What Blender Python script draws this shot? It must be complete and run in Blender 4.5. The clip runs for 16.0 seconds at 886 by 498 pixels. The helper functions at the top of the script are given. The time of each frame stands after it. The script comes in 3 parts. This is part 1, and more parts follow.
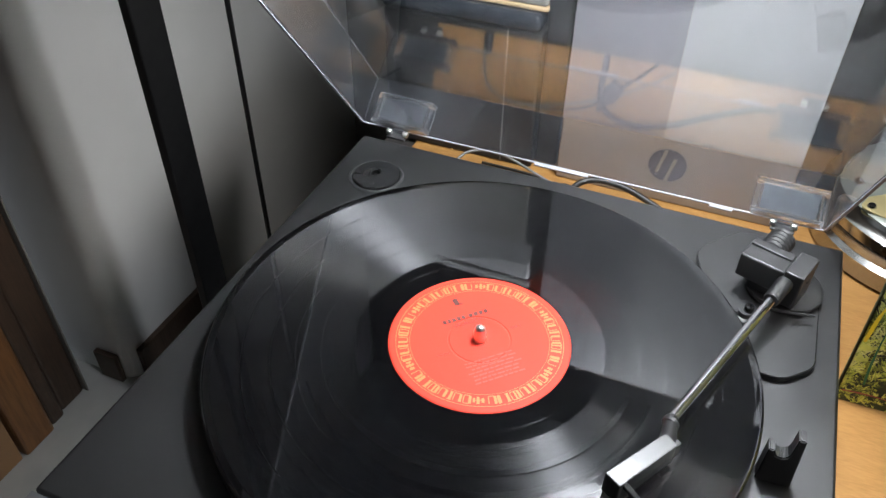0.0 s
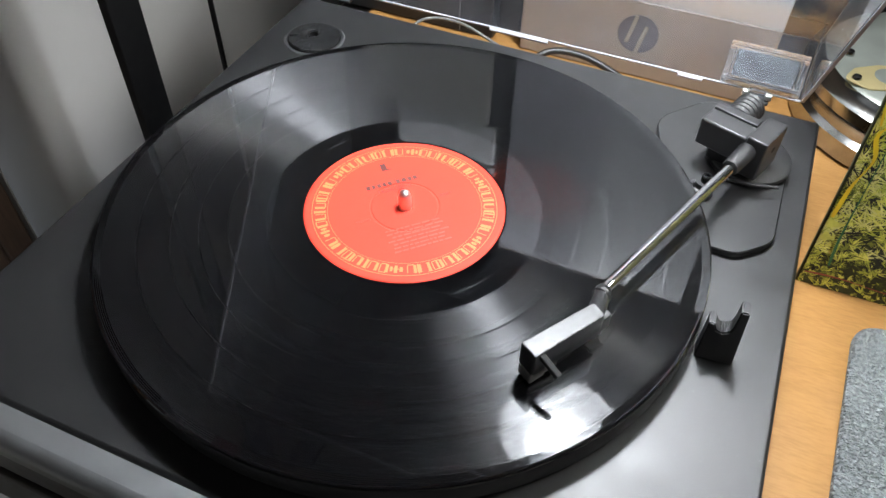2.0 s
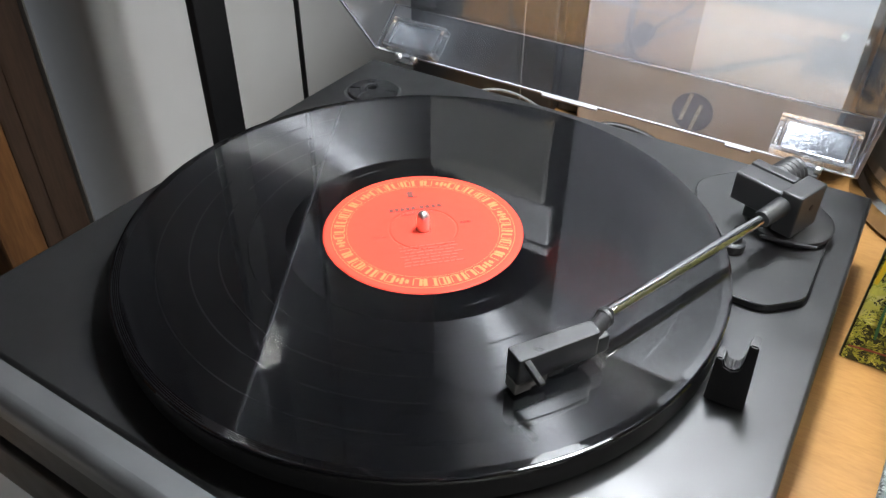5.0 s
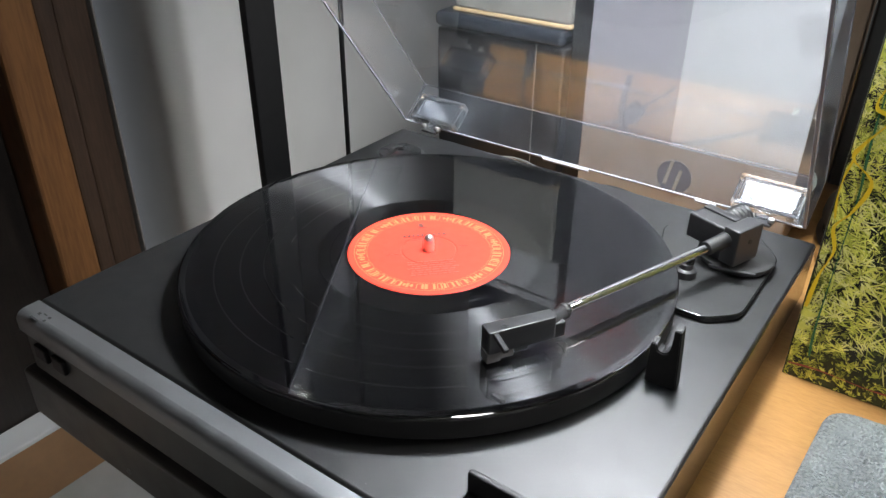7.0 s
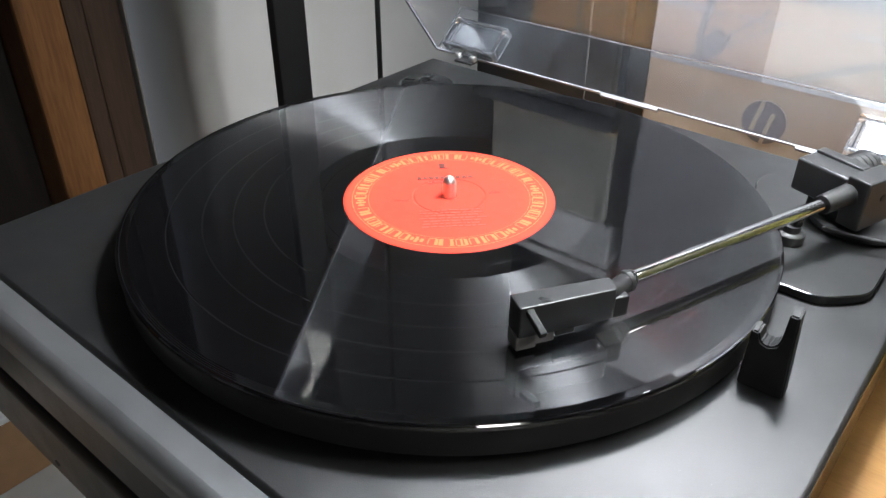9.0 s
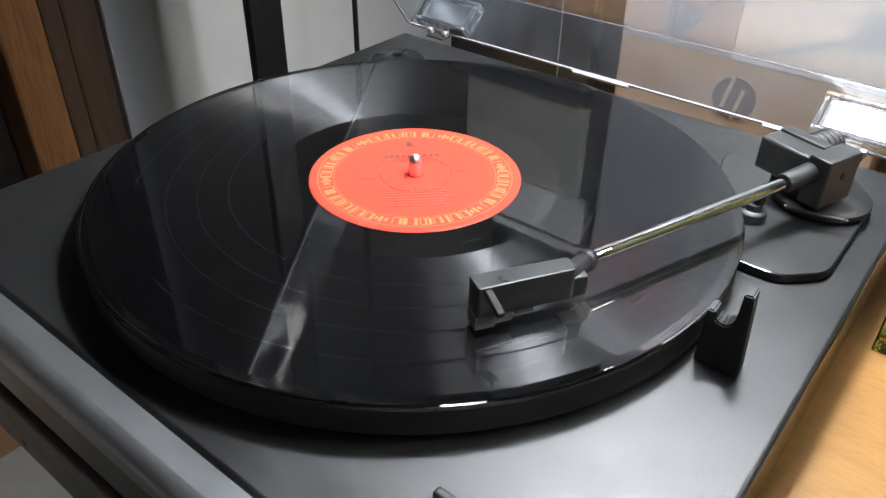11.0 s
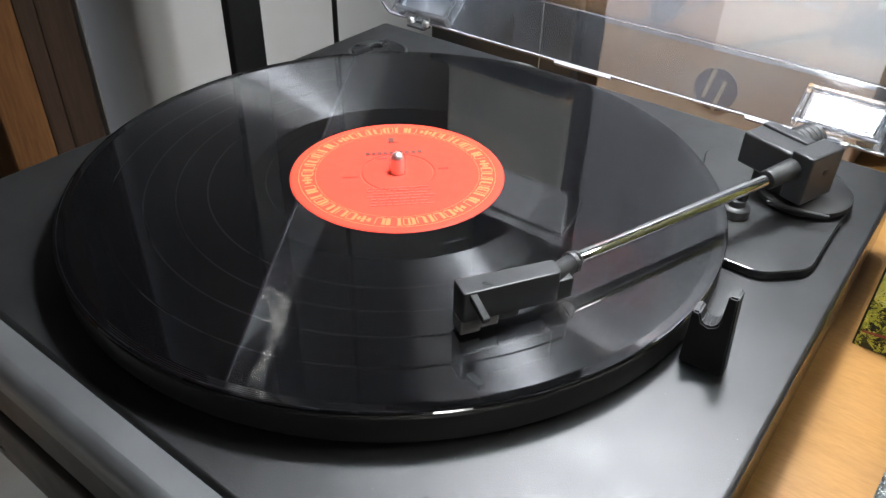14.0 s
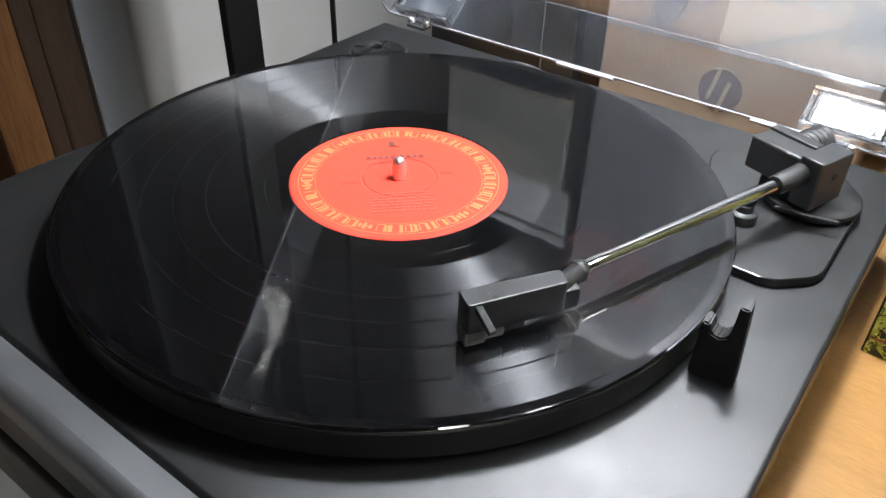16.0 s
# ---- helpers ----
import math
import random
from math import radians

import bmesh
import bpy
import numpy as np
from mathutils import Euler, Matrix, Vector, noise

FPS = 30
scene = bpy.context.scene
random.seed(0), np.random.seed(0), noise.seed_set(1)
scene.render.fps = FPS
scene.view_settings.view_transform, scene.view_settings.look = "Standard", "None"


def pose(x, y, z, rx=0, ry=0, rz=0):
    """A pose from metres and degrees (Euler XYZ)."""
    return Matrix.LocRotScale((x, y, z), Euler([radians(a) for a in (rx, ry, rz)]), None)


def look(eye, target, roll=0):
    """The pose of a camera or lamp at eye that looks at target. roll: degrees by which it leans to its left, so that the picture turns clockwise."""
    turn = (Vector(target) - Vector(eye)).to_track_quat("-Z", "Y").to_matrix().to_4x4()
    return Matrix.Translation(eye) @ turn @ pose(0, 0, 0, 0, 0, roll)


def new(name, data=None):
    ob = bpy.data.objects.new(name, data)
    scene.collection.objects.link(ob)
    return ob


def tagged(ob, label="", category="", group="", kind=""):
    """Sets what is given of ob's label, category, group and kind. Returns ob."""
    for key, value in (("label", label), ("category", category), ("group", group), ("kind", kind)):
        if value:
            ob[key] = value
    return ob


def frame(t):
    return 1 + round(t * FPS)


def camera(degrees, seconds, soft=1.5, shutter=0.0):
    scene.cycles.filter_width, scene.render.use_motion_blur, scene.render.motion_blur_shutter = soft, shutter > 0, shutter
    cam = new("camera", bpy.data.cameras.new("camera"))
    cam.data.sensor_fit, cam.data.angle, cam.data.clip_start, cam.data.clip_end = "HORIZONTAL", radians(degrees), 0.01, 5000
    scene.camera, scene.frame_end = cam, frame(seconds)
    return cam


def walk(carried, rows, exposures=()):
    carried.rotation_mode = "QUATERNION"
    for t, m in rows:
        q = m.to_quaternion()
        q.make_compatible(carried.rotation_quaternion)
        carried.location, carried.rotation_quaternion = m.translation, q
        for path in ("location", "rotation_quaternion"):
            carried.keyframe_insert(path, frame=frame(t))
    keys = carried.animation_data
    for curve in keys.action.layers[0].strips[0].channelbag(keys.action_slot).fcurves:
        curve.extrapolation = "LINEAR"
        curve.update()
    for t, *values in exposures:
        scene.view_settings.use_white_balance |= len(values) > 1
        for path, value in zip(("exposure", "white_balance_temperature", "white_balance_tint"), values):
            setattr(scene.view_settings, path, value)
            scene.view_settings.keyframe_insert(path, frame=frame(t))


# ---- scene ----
cam = camera(60.17, 16.0)
ROWS = [
    (0, 0.0905, -0.2751, 1.1281, 49.41, -0.53, 22.78),
    (0.5, 0.0966, -0.2699, 1.1062, 45.94, -0.81, 23.40),
    (1, 0.1056, -0.2636, 1.0976, 44.25, -0.97, 23.65),
    (1.5, 0.1156, -0.2608, 1.0940, 43.43, -0.88, 23.59),
    (2, 0.1241, -0.2485, 1.0815, 43.00, -0.91, 23.46),
    (2.5, 0.1228, -0.2469, 1.0787, 42.35, -0.85, 23.76),
    (3, 0.1285, -0.2425, 1.0748, 42.80, -0.55, 24.22),
    (3.5, 0.1288, -0.2410, 1.0631, 45.46, -0.69, 26.83),
    (4, 0.1454, -0.2283, 1.0323, 49.06, -0.93, 30.72),
    (4.2, 0.1505, -0.2272, 1.0270, 49.89, -0.90, 31.26),
    (6.3, 0.2466, -0.3307, 1.0759, 57.31, -0.08, 33.50),
    (6.5, 0.2578, -0.3288, 1.0691, 58.28, -0.26, 34.19),
    (7, 0.2467, -0.3286, 1.0554, 59.74, -0.34, 35.88),
    (7.5, 0.2198, -0.2963, 1.0204, 59.63, -0.38, 37.93),
    (8, 0.2063, -0.2725, 0.9982, 59.04, -0.42, 39.36),
    (8.2, 0.2033, -0.2597, 0.9916, 58.66, -0.26, 39.69),
    (10.5, 0.2062, -0.2455, 0.9915, 55.74, -0.92, 39.26),
    (11, 0.2095, -0.2437, 0.9942, 55.30, -0.78, 38.75),
    (11.5, 0.2088, -0.2413, 0.9965, 55.03, -0.90, 38.33),
    (12, 0.2082, -0.2406, 0.9984, 54.75, -1.03, 37.93),
    (12.5, 0.2069, -0.2413, 0.9983, 54.47, -1.21, 37.67),
    (13, 0.2070, -0.2415, 0.9996, 54.23, -1.07, 37.49),
    (13.5, 0.2062, -0.2393, 1.0007, 54.15, -1.16, 37.36),
    (14, 0.2045, -0.2391, 0.9990, 53.97, -1.17, 37.32),
    (14.5, 0.2041, -0.2366, 0.9976, 53.81, -1.28, 37.17),
    (15, 0.2031, -0.2356, 0.9987, 53.75, -1.31, 37.14),
    (15.5, 0.2005, -0.2355, 1.0001, 53.79, -1.27, 37.16),
    (16, 0.1979, -0.2341, 0.9988, 53.71, -1.23, 37.14),
]
EXPOSURES = ((0, -0.22), (0.7, -0.04), (4, 0.0), (6.5, 0.08), (8, 0.14), (11, 0.06), (16, 0.05))
walk(cam, [(t, pose(*m)) for t, *m in ROWS], exposures=EXPOSURES)

# ---- world and light ----
Z0 = 0.815      # height of the record's upper face
DESK = 0.75     # height of the desk top
world = bpy.data.worlds.new("world")
scene.world = world
world.use_nodes = True
world.node_tree.nodes["Background"].inputs[0].default_value = (0.62, 0.68, 0.78, 1)
world.node_tree.nodes["Background"].inputs[1].default_value = 0.25
scene.view_settings.exposure = 0.0


def area_lamp(name, m, size, watts, colour, shape="DISK", size_y=None, spread=180):
    data = bpy.data.lights.new(name, "AREA")
    data.shape, data.size, data.energy, data.color = shape, size, watts, colour
    if size_y:
        data.size_y = size_y
    data.spread = radians(spread)
    ob = new(name, data)
    ob.matrix_world = m
    return ob


LAMP = Vector((0.088, 0.162, Z0 + 0.440))
bulb_data = bpy.data.lights.new("bulb_light", "POINT")
bulb_data.energy, bulb_data.color, bulb_data.shadow_soft_size = 16.0, (0.9, 0.95, 1.0), 0.029
bulb = new("bulb_light", bulb_data)
bulb.matrix_world = pose(LAMP.x, LAMP.y, LAMP.z + 0.006)
# Added fill for the west wall; no such lamp is known there.
area_lamp("wall_fill", look((1.3, 1.2, 1.95), (-0.79, 0.56, 0.42)), 0.46, 0.75, (1.0, 0.985, 0.955), spread=26)
# Unseen source, placed from its reflection in the cover's left wall.
area_lamp("unseen_light", look((1.15, 0.97, 2.42), (-0.18, 0.0, 1.06)), 0.42, 2.4, (1.0, 0.985, 0.955), spread=24)
# Added fill from the front right to brighten the sleeve.
area_lamp("unseen_light", look((1.75, -1.0, 2.4), (0.55, 0.1, 0.9)), 0.9, 2.0, (1.0, 0.985, 0.96), spread=29)


# ---- materials ----
def material(name, colour, rough=0.5, metal=0.0, vary=0.12, scale=60.0, bump=0.05, bump_scale=900.0, spec=0.5, coat=0.0, deep=0.0004, dust=0.0):
    """A surface with colour variation at two scales and a fine relief."""
    m = bpy.data.materials.new(name)
    m.use_nodes = True
    nt = m.node_tree
    b = nt.nodes["Principled BSDF"]
    b.inputs["Metallic"].default_value = metal
    b.inputs["Specular IOR Level"].default_value = spec
    b.inputs["Coat Weight"].default_value = coat
    tc = nt.nodes.new("ShaderNodeTexCoord")
    big = nt.nodes.new("ShaderNodeTexNoise")
    big.inputs["Scale"].default_value, big.inputs["Detail"].default_value = scale * 0.12, 3
    small = nt.nodes.new("ShaderNodeTexNoise")
    small.inputs["Scale"].default_value, small.inputs["Detail"].default_value = scale, 4
    for n in (big, small):
        nt.links.new(tc.outputs["Object"], n.inputs["Vector"])
    add = nt.nodes.new("ShaderNodeMath")
    add.operation = "ADD"
    nt.links.new(big.outputs[0], add.inputs[0])
    nt.links.new(small.outputs[0], add.inputs[1])
    ramp = nt.nodes.new("ShaderNodeMapRange")
    ramp.inputs[1].default_value, ramp.inputs[2].default_value = 0.7, 1.3
    ramp.inputs[3].default_value, ramp.inputs[4].default_value = 1 - vary, 1 + vary
    nt.links.new(add.outputs[0], ramp.inputs[0])
    mul = nt.nodes.new("ShaderNodeVectorMath")
    mul.operation = "SCALE"
    mul.inputs[0].default_value = colour
    nt.links.new(ramp.outputs[0], mul.inputs["Scale"])
    if dust:
        # scattered pale specks, thicker in some patches
        speck = nt.nodes.new("ShaderNodeTexVoronoi")
        speck.inputs["Scale"].default_value = 260
        nt.links.new(tc.outputs["Object"], speck.inputs["Vector"])
        patch = nt.nodes.new("ShaderNodeMapRange")
        patch.inputs[1].default_value, patch.inputs[2].default_value = 0.42, 0.75
        patch.inputs[3].default_value, patch.inputs[4].default_value = 0.02, 0.02 + dust * 1.5
        nt.links.new(small.outputs[0], patch.inputs[0])
        less = nt.nodes.new("ShaderNodeMath")
        less.operation = "LESS_THAN"
        nt.links.new(speck.outputs["Distance"], less.inputs[0])
        nt.links.new(patch.outputs[0], less.inputs[1])
        mixc = nt.nodes.new("ShaderNodeMix")
        mixc.data_type = "RGBA"
        mixc.inputs[7].default_value = (0.16, 0.16, 0.165, 1)
        nt.links.new(less.outputs[0], mixc.inputs[0])
        nt.links.new(mul.outputs[0], mixc.inputs[6])
        nt.links.new(mixc.outputs[2], b.inputs["Base Color"])
    else:
        nt.links.new(mul.outputs[0], b.inputs["Base Color"])
    rr = nt.nodes.new("ShaderNodeMapRange")
    rr.inputs[1].default_value, rr.inputs[2].default_value = 0.3, 0.7
    rr.inputs[3].default_value, rr.inputs[4].default_value = rough * 0.88, min(1, rough * 1.12)
    nt.links.new(small.outputs[0], rr.inputs[0])
    nt.links.new(rr.outputs[0], b.inputs["Roughness"])
    if bump:
        fine = nt.nodes.new("ShaderNodeTexNoise")
        fine.inputs["Scale"].default_value, fine.inputs["Detail"].default_value = bump_scale, 2
        nt.links.new(tc.outputs["Object"], fine.inputs["Vector"])
        bp = nt.nodes.new("ShaderNodeBump")
        bp.inputs["Strength"].default_value, bp.inputs["Distance"].default_value = bump, deep
        nt.links.new(fine.outputs[0], bp.inputs["Height"])
        nt.links.new(bp.outputs[0], b.inputs["Normal"])
    return m


def wood(name, light, dark, along=(1, 14, 14), scale=9.0, rough=0.4):
    """Laminated wood: stretched grain between two tones."""
    m = material(name, light, rough, bump=0.08, bump_scale=300)
    nt = m.node_tree
    b = nt.nodes["Principled BSDF"]
    tc = nt.nodes.new("ShaderNodeTexCoord")
    mp = nt.nodes.new("ShaderNodeMapping")
    mp.inputs["Scale"].default_value = along
    nt.links.new(tc.outputs["Object"], mp.inputs[0])
    n1 = nt.nodes.new("ShaderNodeTexNoise")
    n1.inputs["Scale"].default_value, n1.inputs["Detail"].default_value = scale, 6
    n1.inputs["Distortion"].default_value = 0.6
    nt.links.new(mp.outputs[0], n1.inputs["Vector"])
    cr = nt.nodes.new("ShaderNodeValToRGB")
    cr.color_ramp.elements[0].position, cr.color_ramp.elements[0].color = 0.36, (*dark, 1)
    cr.color_ramp.elements[1].position, cr.color_ramp.elements[1].color = 0.58, (*light, 1)
    mp2 = nt.nodes.new("ShaderNodeMapping")
    mp2.inputs["Scale"].default_value = [a * 5.0 for a in along]
    nt.links.new(tc.outputs["Object"], mp2.inputs[0])
    n2 = nt.nodes.new("ShaderNodeTexNoise")
    n2.inputs["Scale"].default_value, n2.inputs["Detail"].default_value = scale, 4
    nt.links.new(mp2.outputs[0], n2.inputs["Vector"])
    mx = nt.nodes.new("ShaderNodeMix")
    mx.inputs[0].default_value = 0.55
    nt.links.new(n1.outputs[0], mx.inputs[2])
    nt.links.new(n2.outputs[0], mx.inputs[3])
    nt.links.new(mx.outputs[0], cr.inputs[0])
    nt.links.new(cr.outputs[0], b.inputs["Base Color"])
    return m


def clear_plastic(name, tint=(0.97, 0.975, 0.98), rough=0.0, dust_lo=0.004, dust_hi=0.022):
    """Acrylic sheet, faintly hazed by dust and fine scratches."""
    m = bpy.data.materials.new(name)
    m.use_nodes = True
    nt = m.node_tree
    b = nt.nodes["Principled BSDF"]
    b.inputs["Base Color"].default_value = (*tint, 1)
    b.inputs["Transmission Weight"].default_value = 1.0
    b.inputs["IOR"].default_value = 1.58
    b.inputs["Roughness"].default_value = rough
    dust = nt.nodes.new("ShaderNodeBsdfDiffuse")
    dust.inputs["Color"].default_value = (0.76, 0.82, 0.93, 1)
    tc = nt.nodes.new("ShaderNodeTexCoord")
    n = nt.nodes.new("ShaderNodeTexNoise")
    n.inputs["Scale"].default_value, n.inputs["Detail"].default_value = 22, 6
    nt.links.new(tc.outputs["Object"], n.inputs["Vector"])
    mr = nt.nodes.new("ShaderNodeMapRange")
    mr.inputs[1].default_value, mr.inputs[2].default_value = 0.35, 0.75
    mr.inputs[3].default_value, mr.inputs[4].default_value = dust_lo, dust_hi
    nt.links.new(n.outputs[0], mr.inputs[0])
    mix = nt.nodes.new("ShaderNodeMixShader")
    nt.links.new(mr.outputs[0], mix.inputs[0])
    nt.links.new(b.outputs[0], mix.inputs[1])
    nt.links.new(dust.outputs[0], mix.inputs[2])
    nt.links.new(mix.outputs[0], nt.nodes["Material Output"].inputs[0])
    return m


def vinyl(name, rough, aniso):
    """Black vinyl: a dark mirror, drawn out across the grooves."""
    m = bpy.data.materials.new(name)
    m.use_nodes = True
    nt = m.node_tree
    b = nt.nodes["Principled BSDF"]
    b.inputs["Base Color"].default_value = (0.0018, 0.0018, 0.0021, 1)
    b.inputs["Roughness"].default_value = 0.035
    b.inputs["Specular IOR Level"].default_value = 0.95 if aniso else 2.1
    if rough:
        g = nt.nodes.new("ShaderNodeBsdfAnisotropic")
        g.inputs["Color"].default_value = (0.5, 0.5, 0.52, 1)
        g.inputs["Roughness"].default_value = rough
        g.inputs["Anisotropy"].default_value = 0.82 if aniso else 0.0
        tg = nt.nodes.new("ShaderNodeTangent")
        tg.direction_type, tg.axis = "RADIAL", "Z"
        nt.links.new(tg.outputs[0], g.inputs["Tangent"])
        g.inputs["Rotation"].default_value = 0.0
        tc = nt.nodes.new("ShaderNodeTexCoord")
        ln = nt.nodes.new("ShaderNodeVectorMath")
        ln.operation = "LENGTH"
        nt.links.new(tc.outputs["Object"], ln.inputs[0])
        n = nt.nodes.new("ShaderNodeTexNoise")
        n.noise_dimensions = "1D"
        n.inputs["Scale"].default_value, n.inputs["Detail"].default_value = 5200, 2
        nt.links.new(ln.outputs["Value"], n.inputs["W"])
        band = nt.nodes.new("ShaderNodeTexNoise")
        band.noise_dimensions = "1D"
        band.inputs["Scale"].default_value, band.inputs["Detail"].default_value = 160, 2
        nt.links.new(ln.outputs["Value"], band.inputs["W"])
        both = nt.nodes.new("ShaderNodeMath")
        both.operation = "ADD"
        nt.links.new(n.outputs[0], both.inputs[0])
        nt.links.new(band.outputs[0], both.inputs[1])
        mr = nt.nodes.new("ShaderNodeMapRange")
        mr.inputs[1].default_value, mr.inputs[2].default_value = 0.7, 1.3
        mr.inputs[3].default_value, mr.inputs[4].default_value = (0.040, 0.050) if aniso else (0.016, 0.019)
        nt.links.new(both.outputs[0], mr.inputs[0])
        mix = nt.nodes.new("ShaderNodeMixShader")
        nt.links.new(mr.outputs[0], mix.inputs[0])
        nt.links.new(b.outputs[0], mix.inputs[1])
        nt.links.new(g.outputs[0], mix.inputs[2])
        nt.links.new(mix.outputs[0], nt.nodes["Material Output"].inputs[0])
    return m


M_PLINTH = material("plinth_black", (0.0045, 0.0045, 0.0049), 0.42, bump=0.14, bump_scale=2600, vary=0.1, spec=0.82, dust=0.022)
M_SIDE = material("plinth_side_black", (0.006, 0.006, 0.0064), 0.16, bump=0.05, bump_scale=2600, vary=0.1, spec=1.0)
M_LIP = material("blue_black_glossy", (0.022, 0.026, 0.034), 0.2, bump=0.04)
M_GLOSS = material("black_glossy", (0.012, 0.012, 0.0125), 0.1, bump=0.04)
M_BLACK = material("black_plastic", (0.028, 0.028, 0.029), 0.36, bump=0.1, bump_scale=2200)
M_MATTE = material("black_matte", (0.0085, 0.0085, 0.009), 0.5, bump=0.1, bump_scale=1800)
M_RUBBER = material("black_rubber", (0.01, 0.01, 0.01), 0.6)
M_PLATTER = material("platter_black", (0.012, 0.012, 0.0125), 0.42, spec=0.3, bump=0.05)
M_GREY = material("grey_fascia", (0.3, 0.307, 0.32), 0.42, metal=0.9, vary=0.05, bump=0.06, bump_scale=2500)
M_MARK = material("marking_dark", (0.02, 0.02, 0.022), 0.5, bump=0)
M_CHROME = material("chrome", (0.82, 0.82, 0.82), 0.07, metal=1.0, vary=0.03, bump=0.02, bump_scale=500)
M_SATIN = material("satin_steel", (0.8, 0.78, 0.76), 0.36, metal=1.0, vary=0.06)
M_STEEL = material("brushed_steel", (0.4, 0.4, 0.39), 0.16, metal=1.0, vary=0.08)
M_HEAD = material("headshell_black", (0.02, 0.02, 0.021), 0.30, bump=0.16, bump_scale=2400)
M_CART = material("cartridge_grey", (0.1, 0.097, 0.093), 0.45)
M_GROOVE = vinyl("vinyl_grooved", 0.40, 1)
M_SMOOTH = vinyl("vinyl_smooth", 0, 0)
M_RIM = vinyl("vinyl_rim", 0, 0)
M_LIFT = material("finger_lift_black", (0.012, 0.012, 0.012), 0.7, spec=0.2)
M_LABEL = material("label_red", (0.58, 0.040, 0.023), 0.55, spec=0.15, vary=0.05, scale=160, bump=0.06, bump_scale=1500)
M_GOLD = material("label_gold", (0.56, 0.14, 0.036), 0.5, vary=0.06, bump=0)
M_INK = material("label_ink", (0.07, 0.012, 0.01), 0.6, bump=0)
M_PALE = material("label_worn_red", (0.5, 0.034, 0.02), 0.5, bump=0)
M_EDGE = material("acrylic_edge", (0.3, 0.3, 0.335), 0.5, vary=0.1, scale=200, bump=0.2)
M_PLATE = material("hinge_plate", (0.42, 0.44, 0.48), 0.09, metal=0.95, vary=0.3, scale=260, bump=0.3, bump_scale=420)
M_LID = clear_plastic("acrylic_clear")
M_DUSTY = clear_plastic("acrylic_dusty", dust_lo=0.004, dust_hi=0.026)
M_DESK = wood("desk_laminate", (0.335, 0.172, 0.052), (0.27, 0.132, 0.038), along=(3.0, 16, 16), scale=9)
M_DESKEDGE = material("desk_edge_dark", (0.03, 0.027, 0.025), 0.4)
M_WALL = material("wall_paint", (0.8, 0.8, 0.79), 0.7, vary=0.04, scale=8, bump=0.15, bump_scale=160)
# Wall paint darkened to stand in for shade on the far walls.
M_DIM = material("wall_paint_darkened", (0.2, 0.185, 0.17), 0.75, vary=0.06, scale=8, bump=0.15, bump_scale=160)
# Leaf colour taken nearly to black in place of the doorway's shade.
M_DOORLEAF = wood("door_leaf_darkened", (0.02, 0.014, 0.011), (0.012, 0.009, 0.007), along=(12, 12, 0.9), scale=5, rough=0.5)
# Unseen ceiling, its colour darkened in place of being unlit.
M_CEIL = material("ceiling_darkened", (0.16, 0.14, 0.12), 0.7, vary=0.1, scale=9)
M_PANEL = material("panel_white", (0.78, 0.78, 0.78), 0.45, vary=0.03, scale=6, bump=0.05)
M_FLOOR = material("floor_tile", (0.42, 0.42, 0.4), 0.35, vary=0.08, scale=20)
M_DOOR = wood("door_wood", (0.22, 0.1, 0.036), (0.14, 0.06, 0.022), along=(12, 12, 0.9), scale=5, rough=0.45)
M_FRAME = wood("door_frame_wood", (0.07, 0.042, 0.027), (0.045, 0.027, 0.018), along=(12, 12, 0.9), scale=5, rough=0.5)
M_KRAFT = material("kraft_card", (0.25, 0.19, 0.142), 0.8, vary=0.08, scale=90, bump=0.1, bump_scale=500)
M_CARDB = material("brown_card", (0.36, 0.2, 0.1), 0.8, vary=0.1, scale=60, bump=0.1, bump_scale=400)
M_FACE = material("box_face_grey", (0.195, 0.192, 0.212), 0.6, vary=0.04)
M_FACE2 = material("box_face_white", (0.3, 0.305, 0.315), 0.6, vary=0.04)
M_LOGO = material("logo_dark", (0.085, 0.07, 0.068), 0.6, bump=0)
M_CREAM = material("cream_card", (0.215, 0.208, 0.185), 0.7)
M_TAN = material("tan_trim", (0.5, 0.36, 0.2), 0.6)
M_CABLE = material("cable_black", (0.012, 0.012, 0.012), 0.45)
M_CABLEG = material("cable_grey", (0.12, 0.12, 0.115), 0.5)
M_CLOTH = material("cloth_grey", (0.185, 0.203, 0.203), 0.95, vary=0.3, scale=560, bump=1.0, bump_scale=480, deep=0.006)
M_GREYGREEN = material("tin_top_greygreen", (0.3, 0.32, 0.28), 0.35, metal=0.5)
M_BRASS = material("pale_brass", (0.72, 0.6, 0.3), 0.35, metal=0.6)
M_PALEGREY = material("pale_grey_plastic", (0.42, 0.42, 0.43), 0.45)
M_SHADE = material("shade_inside_grey", (0.04, 0.04, 0.041), 0.6)
M_WHITE = material("white_enamel", (0.8, 0.8, 0.79), 0.3, vary=0.03)


# ---- building helpers ----
def finish(ob, angle=40):
    flags = [q.use_smooth for q in ob.data.polygons]
    ob.data.set_sharp_from_angle(angle=radians(angle))
    ob.data.polygons.foreach_set("use_smooth", flags)
    return ob


def soften(bm, share=0.12):
    """Rounds the small faces of a bevelled body and keeps its large ones flat."""
    most = max(f.calc_area() for f in bm.faces)
    for f in bm.faces:
        f.smooth = f.calc_area() < share * most
    return bm


def thing(name, place, label, category, group="", kind="", turn=0):
    """An empty at a thing's base, which carries its parts."""
    ob = new(name)
    ob.matrix_world = pose(*place, 0, 0, turn)
    return tagged(ob, label, category, group, kind)


